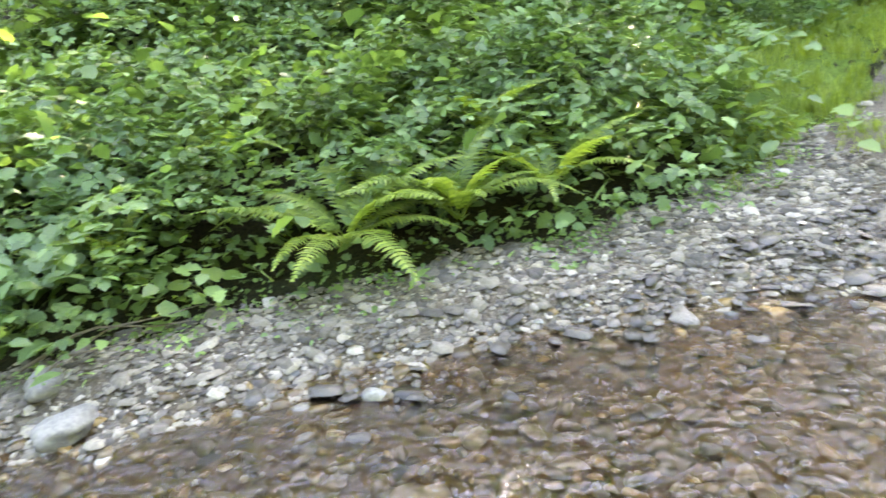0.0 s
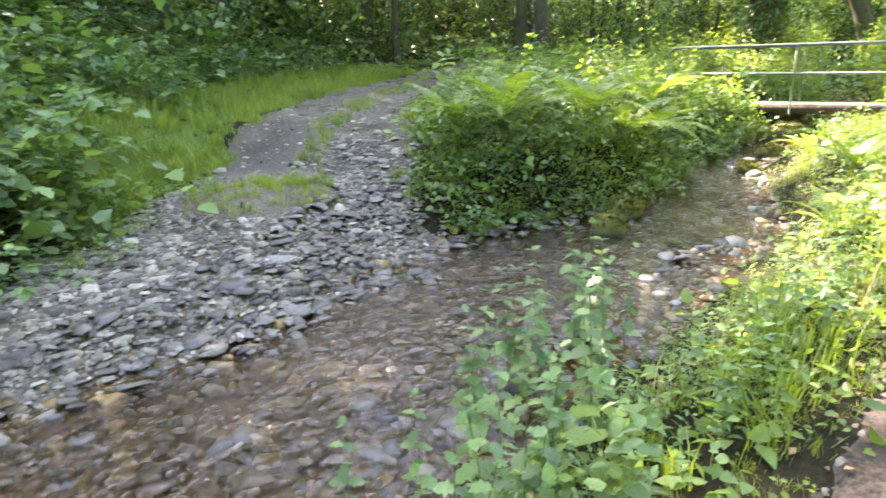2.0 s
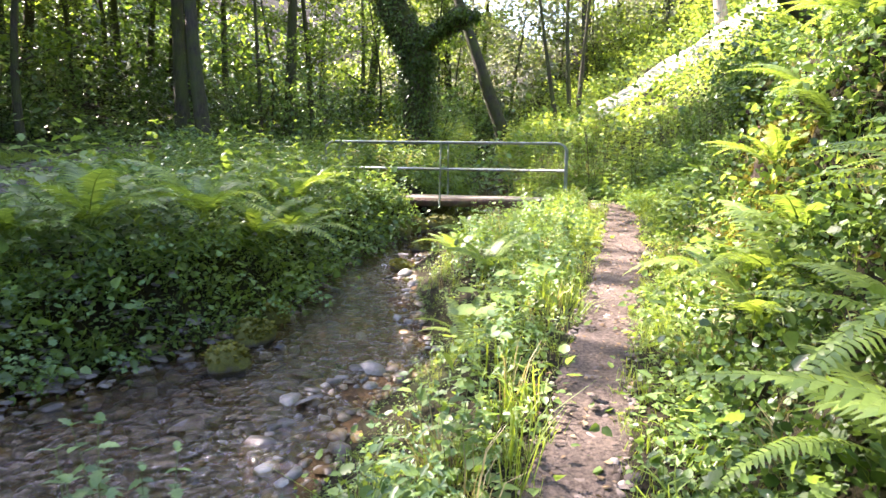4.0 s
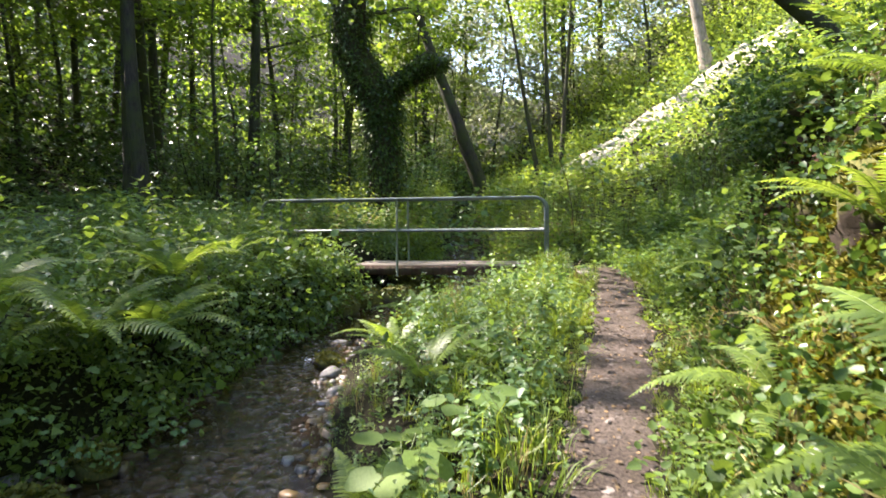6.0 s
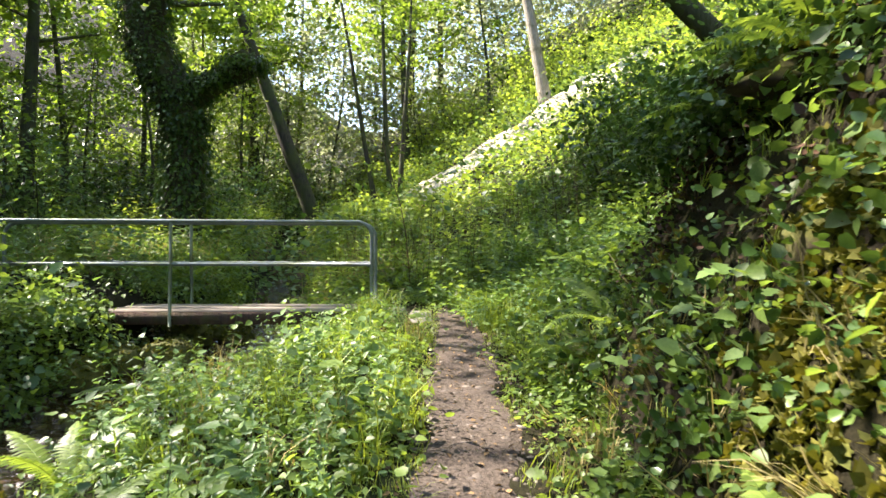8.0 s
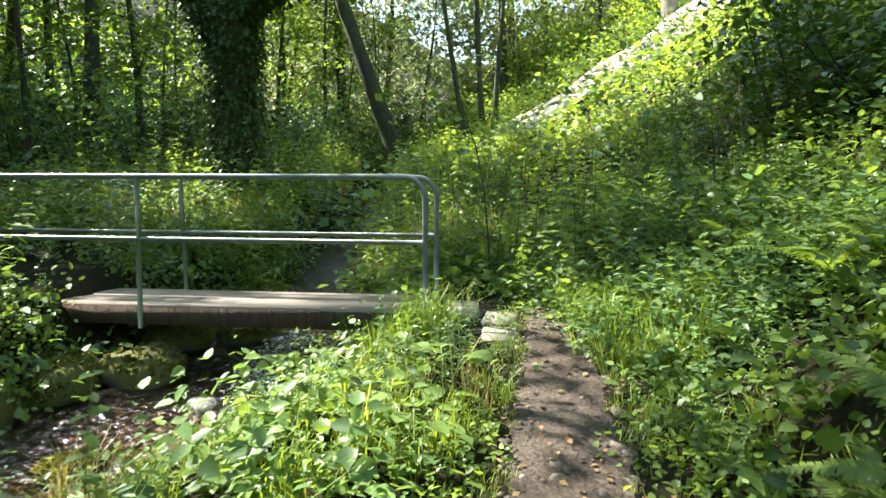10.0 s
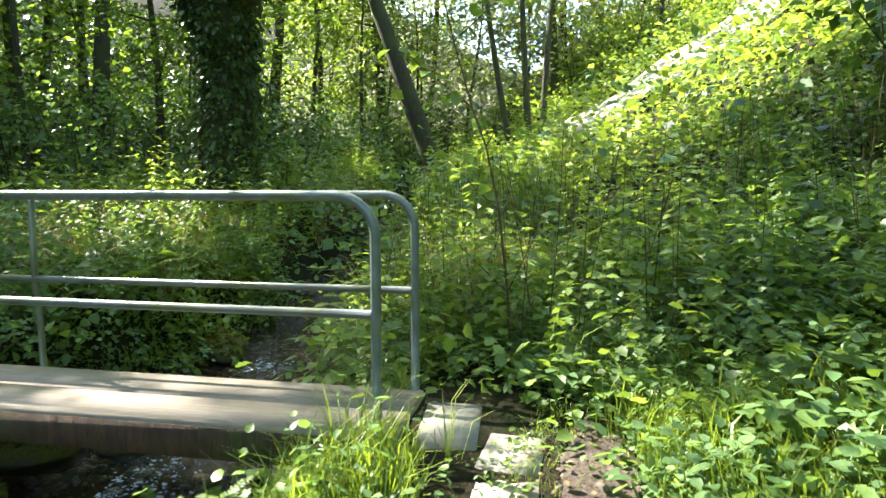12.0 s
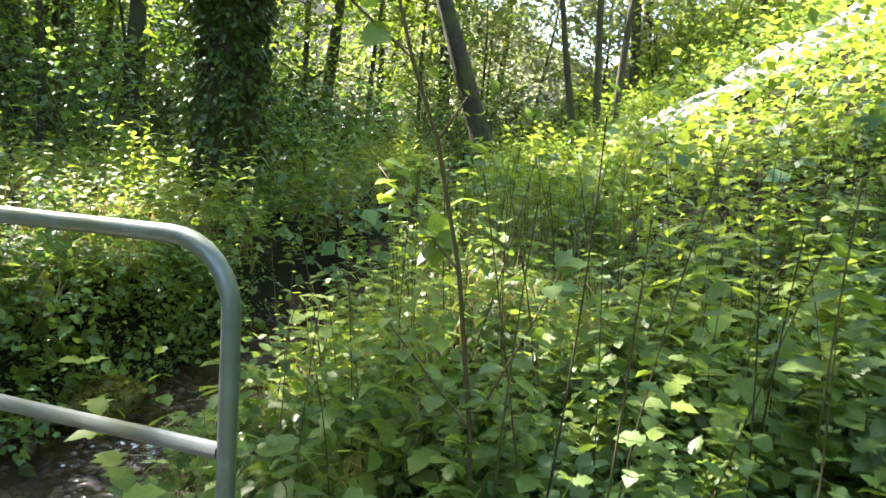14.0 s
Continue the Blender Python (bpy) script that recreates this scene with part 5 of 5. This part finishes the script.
fill("island_brambles", scatter(1700, -0.6, 14, 3.4, 12, lambda x, y: island(x, y) * 0.6), BRA_L, 0.7, M_BRAMBLE, "brambles trailing over the stream bank", "brambles", 0.3, low=island_low)
fill("island_leaves", scatter(900, -0.6, 10, 3.4, 8, lambda x, y: island(x, y) * 0.8), PATCHES, 1.1, M_BRAMBLE, "low leaves over the stream bank", "undergrowth", 0.4)
def island_face(x, y):
    e = y - stream_y(x) - stream_half(x)
    return np.where((e > -0.02) & (e < 0.75) & ((x > 9.9) | (x < 8.8)), 0.95, 0)


fill("stream_bank_leaves", scatter(5200, -0.5, 14, 3.2, 5.6, island_face), PATCHES[:2] + SMALL, 1.0, M_NETTLE, "green leaves hanging over the stream bank", "undergrowth", 0.7)
fill("stream_bank_sprays", scatter(1500, -0.5, 14, 3.2, 5.6, island_face), BRA_L + FINE, 0.5, M_BRAMBLE, "sprays trailing towards the water", "brambles", 0.4, math.pi)
fill("island_tall_herbs", scatter(420, -0.2, 9, 4.4, 8.5, lambda x, y: island(x, y) * np.where(fbm(x, y, 1.0, 66) > 0.05, 0.9, 0.1)), [g[1] for g in TALL], 0.9, M_NETTLE, "taller leafy herbs standing out of the nettles", "tall herbs", 0.2)
# bramble thicket over the gravel
fill("thicket_brambles", scatter(4600, -12, 4, 4.6, 16, lambda x, y: thicket(x, y) * np.where((x > -8) & (x < -5) & (y < track_edges(x)[1] + 0.55), 0.1, 1) * np.where(y < track_edges(x)[1] + 6, 0.85, 0.3)), BIGBRA, 0.9, M_BRAMBLE, "dense bramble thicket beside the gravel", "brambles", 0.3)
fill("thicket_leaves", scatter(3600, -12, 4, 4.6, 14, lambda x, y: thicket(x, y) * 0.8), PATCHES, 1.6, M_BRAMBLE, "low bramble leaves at the edge of the gravel", "undergrowth", 0.4)
fill("thicket_nettles", scatter(1600, -12, 5, 4.6, 14, lambda x, y: thicket(x, y) * np.where(fbm(x, y, 1.3, 27) > 0.1, 0.6, 0.1)), NET_L, 0.85, M_NETTLE, "nettles standing among the brambles", "nettles", 0.25)
# mown grass beside the track, and the grassy mound
def track_rim(x, y):
    lo, hi = track_edges(x)
    return np.where((np.abs(y - hi) < 0.35) | ((x > -0.5) & (np.abs(y - lo) < 0.4)) | ((np.abs(y - (lo + hi) / 2) < 0.28) & (x > -1.5)), 1.0, 0) * np.where(fbm(x, y, 0.5, 52) > -0.1, 1, 0.15)


fill("track_rim_grass", scatter(9000, -4, 12, 4.6, 15, track_rim), TUFTS, 0.36, M_GRASS, "grass creeping over the edges of the track", "grass")
fill("gravel_weeds", scatter(900, -10, 0, 4.2, 7.5, lambda x, y: np.where((y > track_edges(x)[1] - 0.45) & (y < track_edges(x)[1] + 0.25), 0.6, 0.0)), SMALL, 1.2, M_BRAMBLE, "low leaves creeping over the gravel", "undergrowth")
fill("track_grass", scatter(4800, -4, 10, 6, 17, lambda x, y: lawn(x, y) * np.clip(1.2 - 0.045 * x, 0.3, 1)), TUFTS, 0.62, M_GRASS, "short bright grass beside the gravel track", "grass")
fill("mound_grass", scatter(420, -3, -0.4, 5.2, 7.5, mound), TUFTS, 0.3, M_GRASS, "grassy mound in the middle of the track", "grass")
# the hillside behind the grass; its brambles take the dark ivy colour as shade
def hill_foot(x, y):
    hi = track_edges(x)[1]
    return np.where((y > hi + np.where(x > -3.2, 2.5, 0.8) + 0.5 * fbm(x, y, 1.2, 70)) & (y < hi + 11), 0.8, 0)


fill("hill_brambles", scatter(4200, -11, 20, 7, 28, hill_foot), BIGBRA + NET_L, 1.15, M_IVY_SHADED, "brambles and ferns on the hillside, shade put into their dark colour", "brambles", 0.3)
fill("hill_leaves", scatter(2600, -11, 20, 7, 28, hill_foot), PATCHES, 2.0, M_BRAMBLE, "low leaves on the shady hillside", "undergrowth", 0.4)
# past the bridge
fill("meadow_nettles", scatter(4200, 9.6, 20, -3, 12, lambda x, y: beyond(x, y) * np.where(x < 15, 0.75, 0.4)), NET_L + FINE, 0.85, M_NETTLE, "dense green herbs beyond the bridge", "undergrowth", 0.25)
# the tall stems carry their sunlight in the pale leaf colour
fill("meadow_tall", scatter(560, 9.9, 17, -1.3, 2.4, lambda x, y: beyond(x, y) * np.where((x > 10.6) | (y < -0.6), 0.7, 0.1) * np.where(x > 13, 0.3, 1)), [g[1] for g in TALL], 0.8, M_SUNLIT, "tall leafy stems, sunlight put into their pale colour", "tall herbs", 0.12)
fill("meadow_stems", scatter(500, 10.4, 16, -2.5, 2.2, lambda x, y: beyond(x, y) * 0.5), [g[0] for g in TALL], 1.0, M_CANE, "thin brown stalks", "stalks", 0.12)
fill("meadow_ground_leaves", scatter(1700, 9.2, 15, -2.2, 2.4, lambda x, y: np.maximum(beyond(x, y), slope(x, y) * (x > 8)) * 0.9), PATCHES, 1.0, M_NETTLE, "carpet of low green leaves past the bridge", "undergrowth", 0.25)
ELDER = [patch_geo(130 + k, 34, 0.20, 0.058, 0.20) for k in range(4)]
fill("ground_elder", scatter(1500, 7.6, 13.0, -2.6, 0.5, lambda x, y: np.maximum(beyond(x, y), slope(x, y)) * clear(x, y, 0.05) * np.where((x < 9.6) & (y > -0.9) & (fbm(x, y, 0.7, 68) > 0), 0.2, 0.85)), ELDER, 1.0, M_BRAMBLE, "carpet of fresh green divided leaves before the bridge", "undergrowth", 0.2)
fill("path_end_grass", scatter(420, 7.9, 9.8, -1.15, -0.15, lambda x, y: slope(x, y) * np.where(fbm(x, y, 0.8, 69) > -0.3, 0.7, 0.1)), [tuft_geo(50 + k, 30, 0.34, 0.10) for k in range(3)], 0.75, M_GRASS, "tuft of fine bright grass at the end of the path", "grass", 0.2)
fill("meadow_grass", scatter(200, 9.0, 15, -1.4, 1.8, lambda x, y: beyond(x, y) * 0.7), TUFTS + LONG, 0.6, M_GRASS, "grass beside the end of the path", "grass")
fill("meadow_dry", scatter(60, 10.6, 14, 0.2, 2.3, lambda x, y: beyond(x, y) * 0.8), LONG, 0.7, M_DRY, "dry stalks near the stream bank", "dry grass")


def glade(x, y):
    return np.where((np.abs(y - stream_y(x)) > stream_half(x) + 0.2) & (y > 0.3) & (y < 9), 0.8, 0)


# pale leaves again stand in for sun on the glade
fill("glade_herbs", scatter(2600, 14.5, 30, 0.3, 9, glade), [g[1] for g in TALL] + NET_L, 0.95, M_SUNLIT, "tall herbs beyond the ivy-clad tree, sunlight put into their pale colour", "tall herbs", 0.2)
fill("glade_flowers", scatter(700, 11.5, 26, 0.3, 8, glade), [g for g in LONG], 0.85, M_DRY, "pale seed heads of grass in the glade", "dry grass", 0.2)


# the wood's floor, further off: larger, simpler leaves
def floor_far(x, y):
    near = (x < 15) & (y > -4.5) & (y < track_edges(x)[1] + 2.5)
    return np.where(near, 0.0, 1.0) * np.clip(1.25 - np.hypot(x - 8, y - 4) / 60, 0.2, 1)


def strip_x(y):
    return 26.2 - 0.12 * y


# bright strip on the far slope: sunlight put into a pale, raised sheet
ty = np.linspace(2.6, -9, 60)
tv = []
for o, up in ((-2.2, 0.0), (-1.6, 0.08), (-1.0, 0.16), (-0.4, 0.26), (0.4, 0.38), (0.9, 0.36), (1.4, -0.2)):
    xx = strip_x(ty) + o * (1 + 0.15 * fbm(ty, o, 1.0, 33))
    tv.append(np.stack([xx, ty, land(xx, ty) + 0.03 + up * (1 + 0.25 * fbm(ty, o, 0.9, 34))], -1))
ti, tj = np.meshgrid(np.arange(59), np.arange(6))
ta = (tj * 60 + ti).ravel()
hill_strip = new("hillside_path", mesh_of("hillside_path", np.concatenate(tv), np.stack([ta, ta + 1, ta + 61, ta + 60], -1), M_SUN_STRIP, True))
tagged(hill_strip, "strip climbing the far slope, sunlight put into its pale colour", "path", kind="structure")
BIGPATCH = [spread(PLAIN, np.random.default_rng(s).normal(0, 1, (22, 3)) * (0.5, 0.5, 0.16) + (0, 0, 0.22), np.random.default_rng(s + 9).uniform(0, 6.3, 22), np.random.default_rng(s + 8).normal(0.1, 0.4, 22), np.random.default_rng(s + 7).normal(0, 0.4, 22), np.random.default_rng(s + 6).uniform(0.09, 0.2, 22)) for s in range(4)]
fill("wood_floor_growth", scatter(4600, -20, 46, -22, 36, floor_far), BIGPATCH, 1.25, M_BRAMBLE, "green undergrowth on the floor of the wood", "undergrowth", 0.3)
fill("slope_growth", scatter(2000, 9, 18, -7.5, -1.6, lambda x, y: 0.75 + 0 * x), PATCHES + SHORT, 1.1, M_NETTLE, "sunlit green growth on the near hillside", "undergrowth", 0.4)
# hill undergrowth: shade as ivy-dark leaves, then sunlight as pale ones
fill("wooded_hill_growth", scatter(2600, -16, 50, 19, 56, lambda x, y: np.where(y > track_edges(x)[1] + 6, 0.8, 0)), BIGPATCH, 3.0, M_IVY_SHADED, "undergrowth on the wooded hillside, shade put into its dark colour", "undergrowth", 0.4)
fill("hillside_growth", scatter(2400, 17, 40, -16, 3, lambda x, y: np.where(((y < -2.2) | (x > 15)) & (np.abs(x - strip_x(y) + 0.9) > 2.2), 1.0, 0)), BIGPATCH, 1.1, M_SUNLIT, "green growth on the hillside, sunlight put into its pale colour", "undergrowth", 0.4)


# the woods in the distance, all round
fr = np.random.default_rng(77)
fa, fd = fr.uniform(0, 6.283, 1500), fr.uniform(34, 85, 1500)
fx, fy = 6 + fd * np.cos(fa), 3 + fd * np.sin(fa)
fd = np.where((fx > 33) & (np.abs(fy) < 17), fd + 30, fd)
fx, fy = 6 + fd * np.cos(fa), 3 + fd * np.sin(fa)
tops = np.stack([fx, fy, land(fx, fy) + fr.uniform(0.3, 13, 1500)], -1)
woods = new("distant_woods", mesh_of("distant_woods", *leaf_cloud(tops, 36, 1.4, 0.48, fr), M_TREE))
tagged(woods, "distant leafy woodland closing the valley", "woodland", kind="stuff")
# grey-green paled further: haze and sunlight are put into this leaf colour
M_HAZE = leaf_material("hazy_sunlit_leaf", (0.17, 0.20, 0.14), (0.31, 0.34, 0.25), (1.9, 1.9, 1.4), 0.4)
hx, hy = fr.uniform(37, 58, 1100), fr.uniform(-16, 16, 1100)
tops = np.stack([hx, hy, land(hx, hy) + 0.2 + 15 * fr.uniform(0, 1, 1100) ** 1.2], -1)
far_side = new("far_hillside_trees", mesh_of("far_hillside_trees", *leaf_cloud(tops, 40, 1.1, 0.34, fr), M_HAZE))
tagged(far_side, "trees massed on the far hillside, sunlit haze put into their colour", "woodland", kind="stuff")


# understorey bushes
def make_bush(seed, height, wide, leafmat, leaves=16):
    r = np.random.default_rng(seed)
    bush = new("bush")
    centres = []
    for k in range(9):
        a = k * 0.7 + r.uniform(-0.3, 0.3)
        d = (math.cos(a) * 0.6 * wide / height * 2, math.sin(a) * 0.6 * wide / height * 2, 1.0)
        pts = limb_points((0.1 * math.cos(a), 0.1 * math.sin(a), -0.1), d, height * r.uniform(0.7, 1.1), r.uniform(-0.5, 0.5, 2), 7, 0.1)
        part("stem", tube(pts, np.linspace(0.022, 0.005, len(pts)), 4, False), M_BARK, bush, "", True)
        for j in range(1, len(pts)):
            centres += [pts[j], pts[j] + r.normal(0, 0.3, 3), pts[j] + r.normal(0, 0.4, 3)]
    part("foliage", leaf_cloud(centres, leaves // 2 - 3, 0.26, 0.165, r), leafmat, bush, "loose green foliage")
    return bush


# the second bush has shade in its leaf colour, the last two sunlight
BUSHES = [make_bush(s, h, w, m) for s, h, w, m in ((1, 3.2, 1.6, M_BRAMBLE), (2, 2.4, 1.4, M_IVY_SHADED), (3, 3.8, 1.5, M_SUNLIT), (4, 2.0, 1.2, M_SUNLIT))]
BUSH_LABELS = ("green hazel-like bush in the understorey", "low dense bush under the trees, shade put into its dark leaves", "tall bush, sunlight put into its pale leaves", "small bush, sunlight put into its bright pale leaves")
spots = [(19.0, 11.0), (21.5, 7.5), (30.5, -5.0), (31.5, 1.2)]
for b, (x, y), lb in zip(BUSHES, spots, BUSH_LABELS):
    b.location = (x, y, float(land(x, y)))
    tagged(b, lb, "bush", "understorey bushes")


def bushes(count, x0, x1, y0, y1, gap, kinds, ok=lambda x, y: True):
    made = 0
    for _ in range(count * 20):
        if made >= count:
            break
        x, y = rng.uniform(x0, x1), rng.uniform(y0, y1)
        if not ok(x, y) or any((x - a) ** 2 + (y - b) ** 2 < gap * gap for a, b in spots):
            continue
        spots.append((x, y))
        k = kinds[int(rng.integers(0, len(kinds)))]
        c = copy_thing(BUSHES[k], pose(x, y, float(land(x, y)), 0, 0, rng.uniform(0, 360)))
        s = rng.uniform(0.75, 1.25)
        c.scale = (s, s, s)
        tagged(c, BUSH_LABELS[k])
        made += 1


bushes(40, -4, 36, 15.5, 30, 2.2, (0, 1), lambda x, y: y > track_edges(x)[1] + 3)
bushes(34, 18, 44, 6, 20, 2.0, (0, 1, 1))
bushes(16, 31, 52, -10, 8, 2.4, (2, 3))
bushes(18, 10, 34, -18, -3.6, 2.0, (0, 2, 3), lambda x, y: y < -0.45 * (x - 4.9) - 2.5)
bushes(10, -10, 8, -9, -4.2, 1.8, (0, 1))
# ivy-dark bushes set here so their colour reads as shade
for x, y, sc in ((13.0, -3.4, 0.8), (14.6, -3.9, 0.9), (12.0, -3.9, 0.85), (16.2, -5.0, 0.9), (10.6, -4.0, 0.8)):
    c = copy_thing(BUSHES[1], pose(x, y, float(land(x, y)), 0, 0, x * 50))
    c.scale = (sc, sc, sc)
    tagged(c, "leafy bush on the slope, shade put into its dark leaves")
bushes(6, -22, -13, 8, 20, 2.4, (0, 1))

# ---- ferns ----
for x, y, s, k, t in ((-7.15, 5.30, 1.35, 13, 0.3), (-6.25, 5.55, 1.35, 12, 1.2), (-5.45, 5.85, 1.15, 10, 2.2), (-8.9, 5.3, 0.9, 8, 0.2), (-5.9, 6.6, 1.0, 9, 0.8), (-4.8, 6.5, 0.9, 9, 2.8),
                      (-8.2, 6.3, 0.9, 8, 1.9), (0.75, 4.85, 1.3, 12, 0.5), (1.5, 4.25, 1.3, 11, 1.8), (2.3, 4.05, 1.15, 10, 2.6), (3.1, 4.15, 1.2, 11, 0.9), (0.1, 5.1, 1.0, 10, 2.1), (3.9, 4.45, 1.1, 10, 0.4),
                      (2.0, 5.6, 1.1, 10, 0.2), (4.3, 4.9, 0.95, 9, 1.1), (5.6, 4.8, 0.9, 8, 0.1), (3.9, 2.15, 0.75, 8, 0.4), (5.4, 2.3, 0.7, 8, 1.4), (2.6, 1.55, 0.85, 9, 2.4), (0.9, 1.45, 0.8, 8, 0.6),
                      (8.55, 1.75, 0.7, 9, 0.9), (8.75, 2.05, 0.6, 8, 2.2), (11.2, 4.1, 0.9, 9, 0.7), (10.8, 4.6, 0.8, 9, 1.9), (11.6, 4.8, 0.95, 9, 2.5), (12.4, 4.3, 0.9, 9, 0.3), (11.4, 1.9, 0.85, 8, 1.0), (13.2, 4.9, 0.9, 8, 1.7)):
    fern(x, y, float(land(x, y)) + (0.38 if 0 < x < 6 and y > 3.6 else 0.22 if x < -4 else 0.02), s * 1.1, k, t, FERN_LABELS[0])
for n in range(58):
    x = -7.0 + n * 0.32 + rng.uniform(-0.15, 0.15)
    u = rng.uniform(0.55, 1.6) + (0.75 if 2.6 < x < 5.0 else 0.0)
    y = float(path_y(x) - path_half(x)) - u
    if x > 5.6 and u < 1.35:
        continue
    fern(x, y, float(land(x, y)) + 0.10, rng.uniform(0.7, 1.15), int(rng.integers(7, 11)), rng.uniform(-0.5, 0.5), FERN_LABELS[1], -0.1, 320)


# ---- plants standing out by themselves ----
def herb(kind, x, y, size, turn, name, label, category, leafmat):
    stem, leaves = kind
    ob = new(name)
    ob.location, ob.rotation_euler, ob.scale = (x, y, float(land(x, y)) - 0.02), (0, 0, turn), (size, size, size)
    tagged(ob, label, category, category + " plants")
    part("stem", stem, M_STEM, ob)
    part("leaves", leaves, leafmat, ob)
    return ob


for n in range(34):
    x = -5.2 + 0.42 * n + rng.uniform(-0.2, 0.2)
    room = float(stream_y(x) - stream_half(x) - path_y(x) - path_half(x))
    y = float(path_y(x) + path_half(x)) + 0.25 + rng.uniform(0.0, 0.85) * max(room - 0.3, 0.2)
    if 8.3 < x < 10:
        continue
    herb(NETTLES[n % 5], x, y, rng.uniform(0.6, 0.95) * float(by_water(x, y)), rng.uniform(0, 6), "nettle_plant", "upright green nettle beside the path", "nettle", M_NETTLE)


for n in range(32):
    x = -4.6 + 0.085 * n + rng.uniform(-0.1, 0.1)
    y = float(np.interp(x, [-4.6, -3, -1, 0.5], [1.85, 2.15, 2.25, 2.1])) + rng.uniform(-0.45, 0.3)
    herb(NETTLES[n % 5], x, y, rng.uniform(0.75, 1.15), rng.uniform(0, 6), "nettle_plant", "green nettle leaning over the edge of the stream", "nettle", M_BRAMBLE)


def burdock(x, y, size, leaves, turn, label="low plant with large round green leaves"):
    ob = new("broad_leaf_plant")
    ob.location, ob.rotation_euler = (x, y, float(land(x, y))), (0, 0, turn)
    tagged(ob, label, "plant", "broad-leaved plants")
    disc = []
    for q in np.linspace(0, 1, 6):
        w = 0.52 * math.sin(math.pi * min(0.97, q * 0.9 + 0.12)) ** 0.7
        disc.append([(-w, q - 0.05 * (q < 0.1), 0.10 * w), (0, q, -0.05 * q * q), (w, q - 0.05 * (q < 0.1), 0.10 * w)])
    v = np.array(disc).reshape(-1, 3)
    f = np.array([(3 * a + b, 3 * a + b + 1, 3 * a + b + 4, 3 * a + b + 3) for a in range(5) for b in range(2)])
    for k in range(leaves):
        a = k * 2.4 + rng.uniform(-0.3, 0.3)
        s = size * rng.uniform(0.7, 1.2)
        h = rng.uniform(0.10, 0.32)
        tip = np.array([-math.sin(a) * 0.14, math.cos(a) * 0.14, h])
        blade = spread((v, f), tip[None], a, rng.uniform(-0.35, 0.1), rng.normal(0, 0.2), s)
        leaf = part("leaf", blade, M_NETTLE, ob, "", True)
        part("stalk", tube([(0, 0, 0), tip * (0.5, 0.5, 0.7), tip], 0.004, 4), M_STEM, leaf)


for x, y, s, k in ((1.2, 1.35, 0.19, 7), (1.75, 1.1, 0.17, 6), (3.0, 1.3, 0.16, 6), (6.6, 0.70, 0.12, 6), (7.3, 0.62, 0.13, 6), (9.25, -0.85, 0.20, 5), (9.6, -1.15, 0.2, 5), (8.9, -0.95, 0.16, 5), (5.1, 1.2, 0.15, 6), (11.0, 0.75, 0.2, 6), (10.7, 1.2, 0.18, 6), (-3.6, 1.5, 0.14, 7), (-8.2, 5.15, 0.15, 5)):
    burdock(x, y, s, k, rng.uniform(0, 6))


# the young tree beyond the bridge
def sapling():
    ob = new("sapling")
    tagged(ob, "thin dark sapling with a forked top beyond the bridge", "sapling")
    x0, y0 = 10.55, 0.52
    z0 = float(land(x0, y0)) - 0.05
    main = np.array([(x0, y0, z0), (x0 - 0.08, y0 + 0.02, 1.8), (x0 - 0.18, y0 + 0.07, 2.35), (10.29, 0.667, 2.76), (10.24, 0.75, 3.0), (10.2, 0.86, 3.4), (10.15, 0.95, 3.8)])
    part("stem", tube(main, np.linspace(0.010, 0.004, 7), 6), M_CANE, ob, "dark slender stem", True)
    r = np.random.default_rng(3)
    for p, d, ln in ((main[3], (0.1, -0.5, 0.8), 0.16), (main[1], (-0.1, -0.4, 0.8), 0.7), (main[2], (0.2, 0.6, 0.5), 0.5), (main[4], (0, 0.8, 0.6), 0.6), (main[5], (0.1, -0.7, 0.6), 0.5), (main[1], (0.1, 0.6, 0.5), 0.6)):
        pts = limb_points(p, d, ln, (0, 0), 5, 0.1)
        tw = part("twig", tube(pts, np.linspace(0.006, 0.002, len(pts)), 4), M_CANE, ob, "", True)
        if ln > 0.2:
            part("leaves", spread(LEAF, np.repeat(pts[1:], 3, 0) + r.normal(0, 0.03, (15, 3)), r.uniform(0, 6.3, 15), r.uniform(-0.7, 0.1, 15), r.normal(0, 0.3, 15), r.uniform(0.07, 0.13, 15)), M_NETTLE, tw)


sapling()


# ---- single stones of the gravel and of the stream bed ----
STONE_MESH = [mesh_of("stone", *g, M_SLATE) for g in PEBBLES]
WET_MESH = [mesh_of("stone", *g, M_WETSTONE) for g in PEBBLES]


def single_stones(parent, meshes, points, low, high, flat):
    for k, (x, y, z) in enumerate(points):
        st = new("stone", meshes[k % 8])
        st.parent = parent
        d = rng.uniform(low, high)
        st.matrix_world = pose(x, y, z + 0.16 * d * flat, rng.uniform(-9, 9), rng.uniform(-9, 9), rng.uniform(0, 360)) @ Matrix.Diagonal((d, d * rng.uniform(0.8, 1.1), d * flat, 1))


track = bpy.data.objects["gravel_track"]
bed = bpy.data.objects["stream_bed"]
single_stones(track, STONE_MESH, scatter(1500, -8.5, -0.5, 3.9, 6.4, on_gravel)[:290], 0.06, 0.16, 0.45)
single_stones(bed, WET_MESH, scatter(900, -8.5, 7, 1.6, 4.8, in_water)[:290], 0.07, 0.18, 0.8)
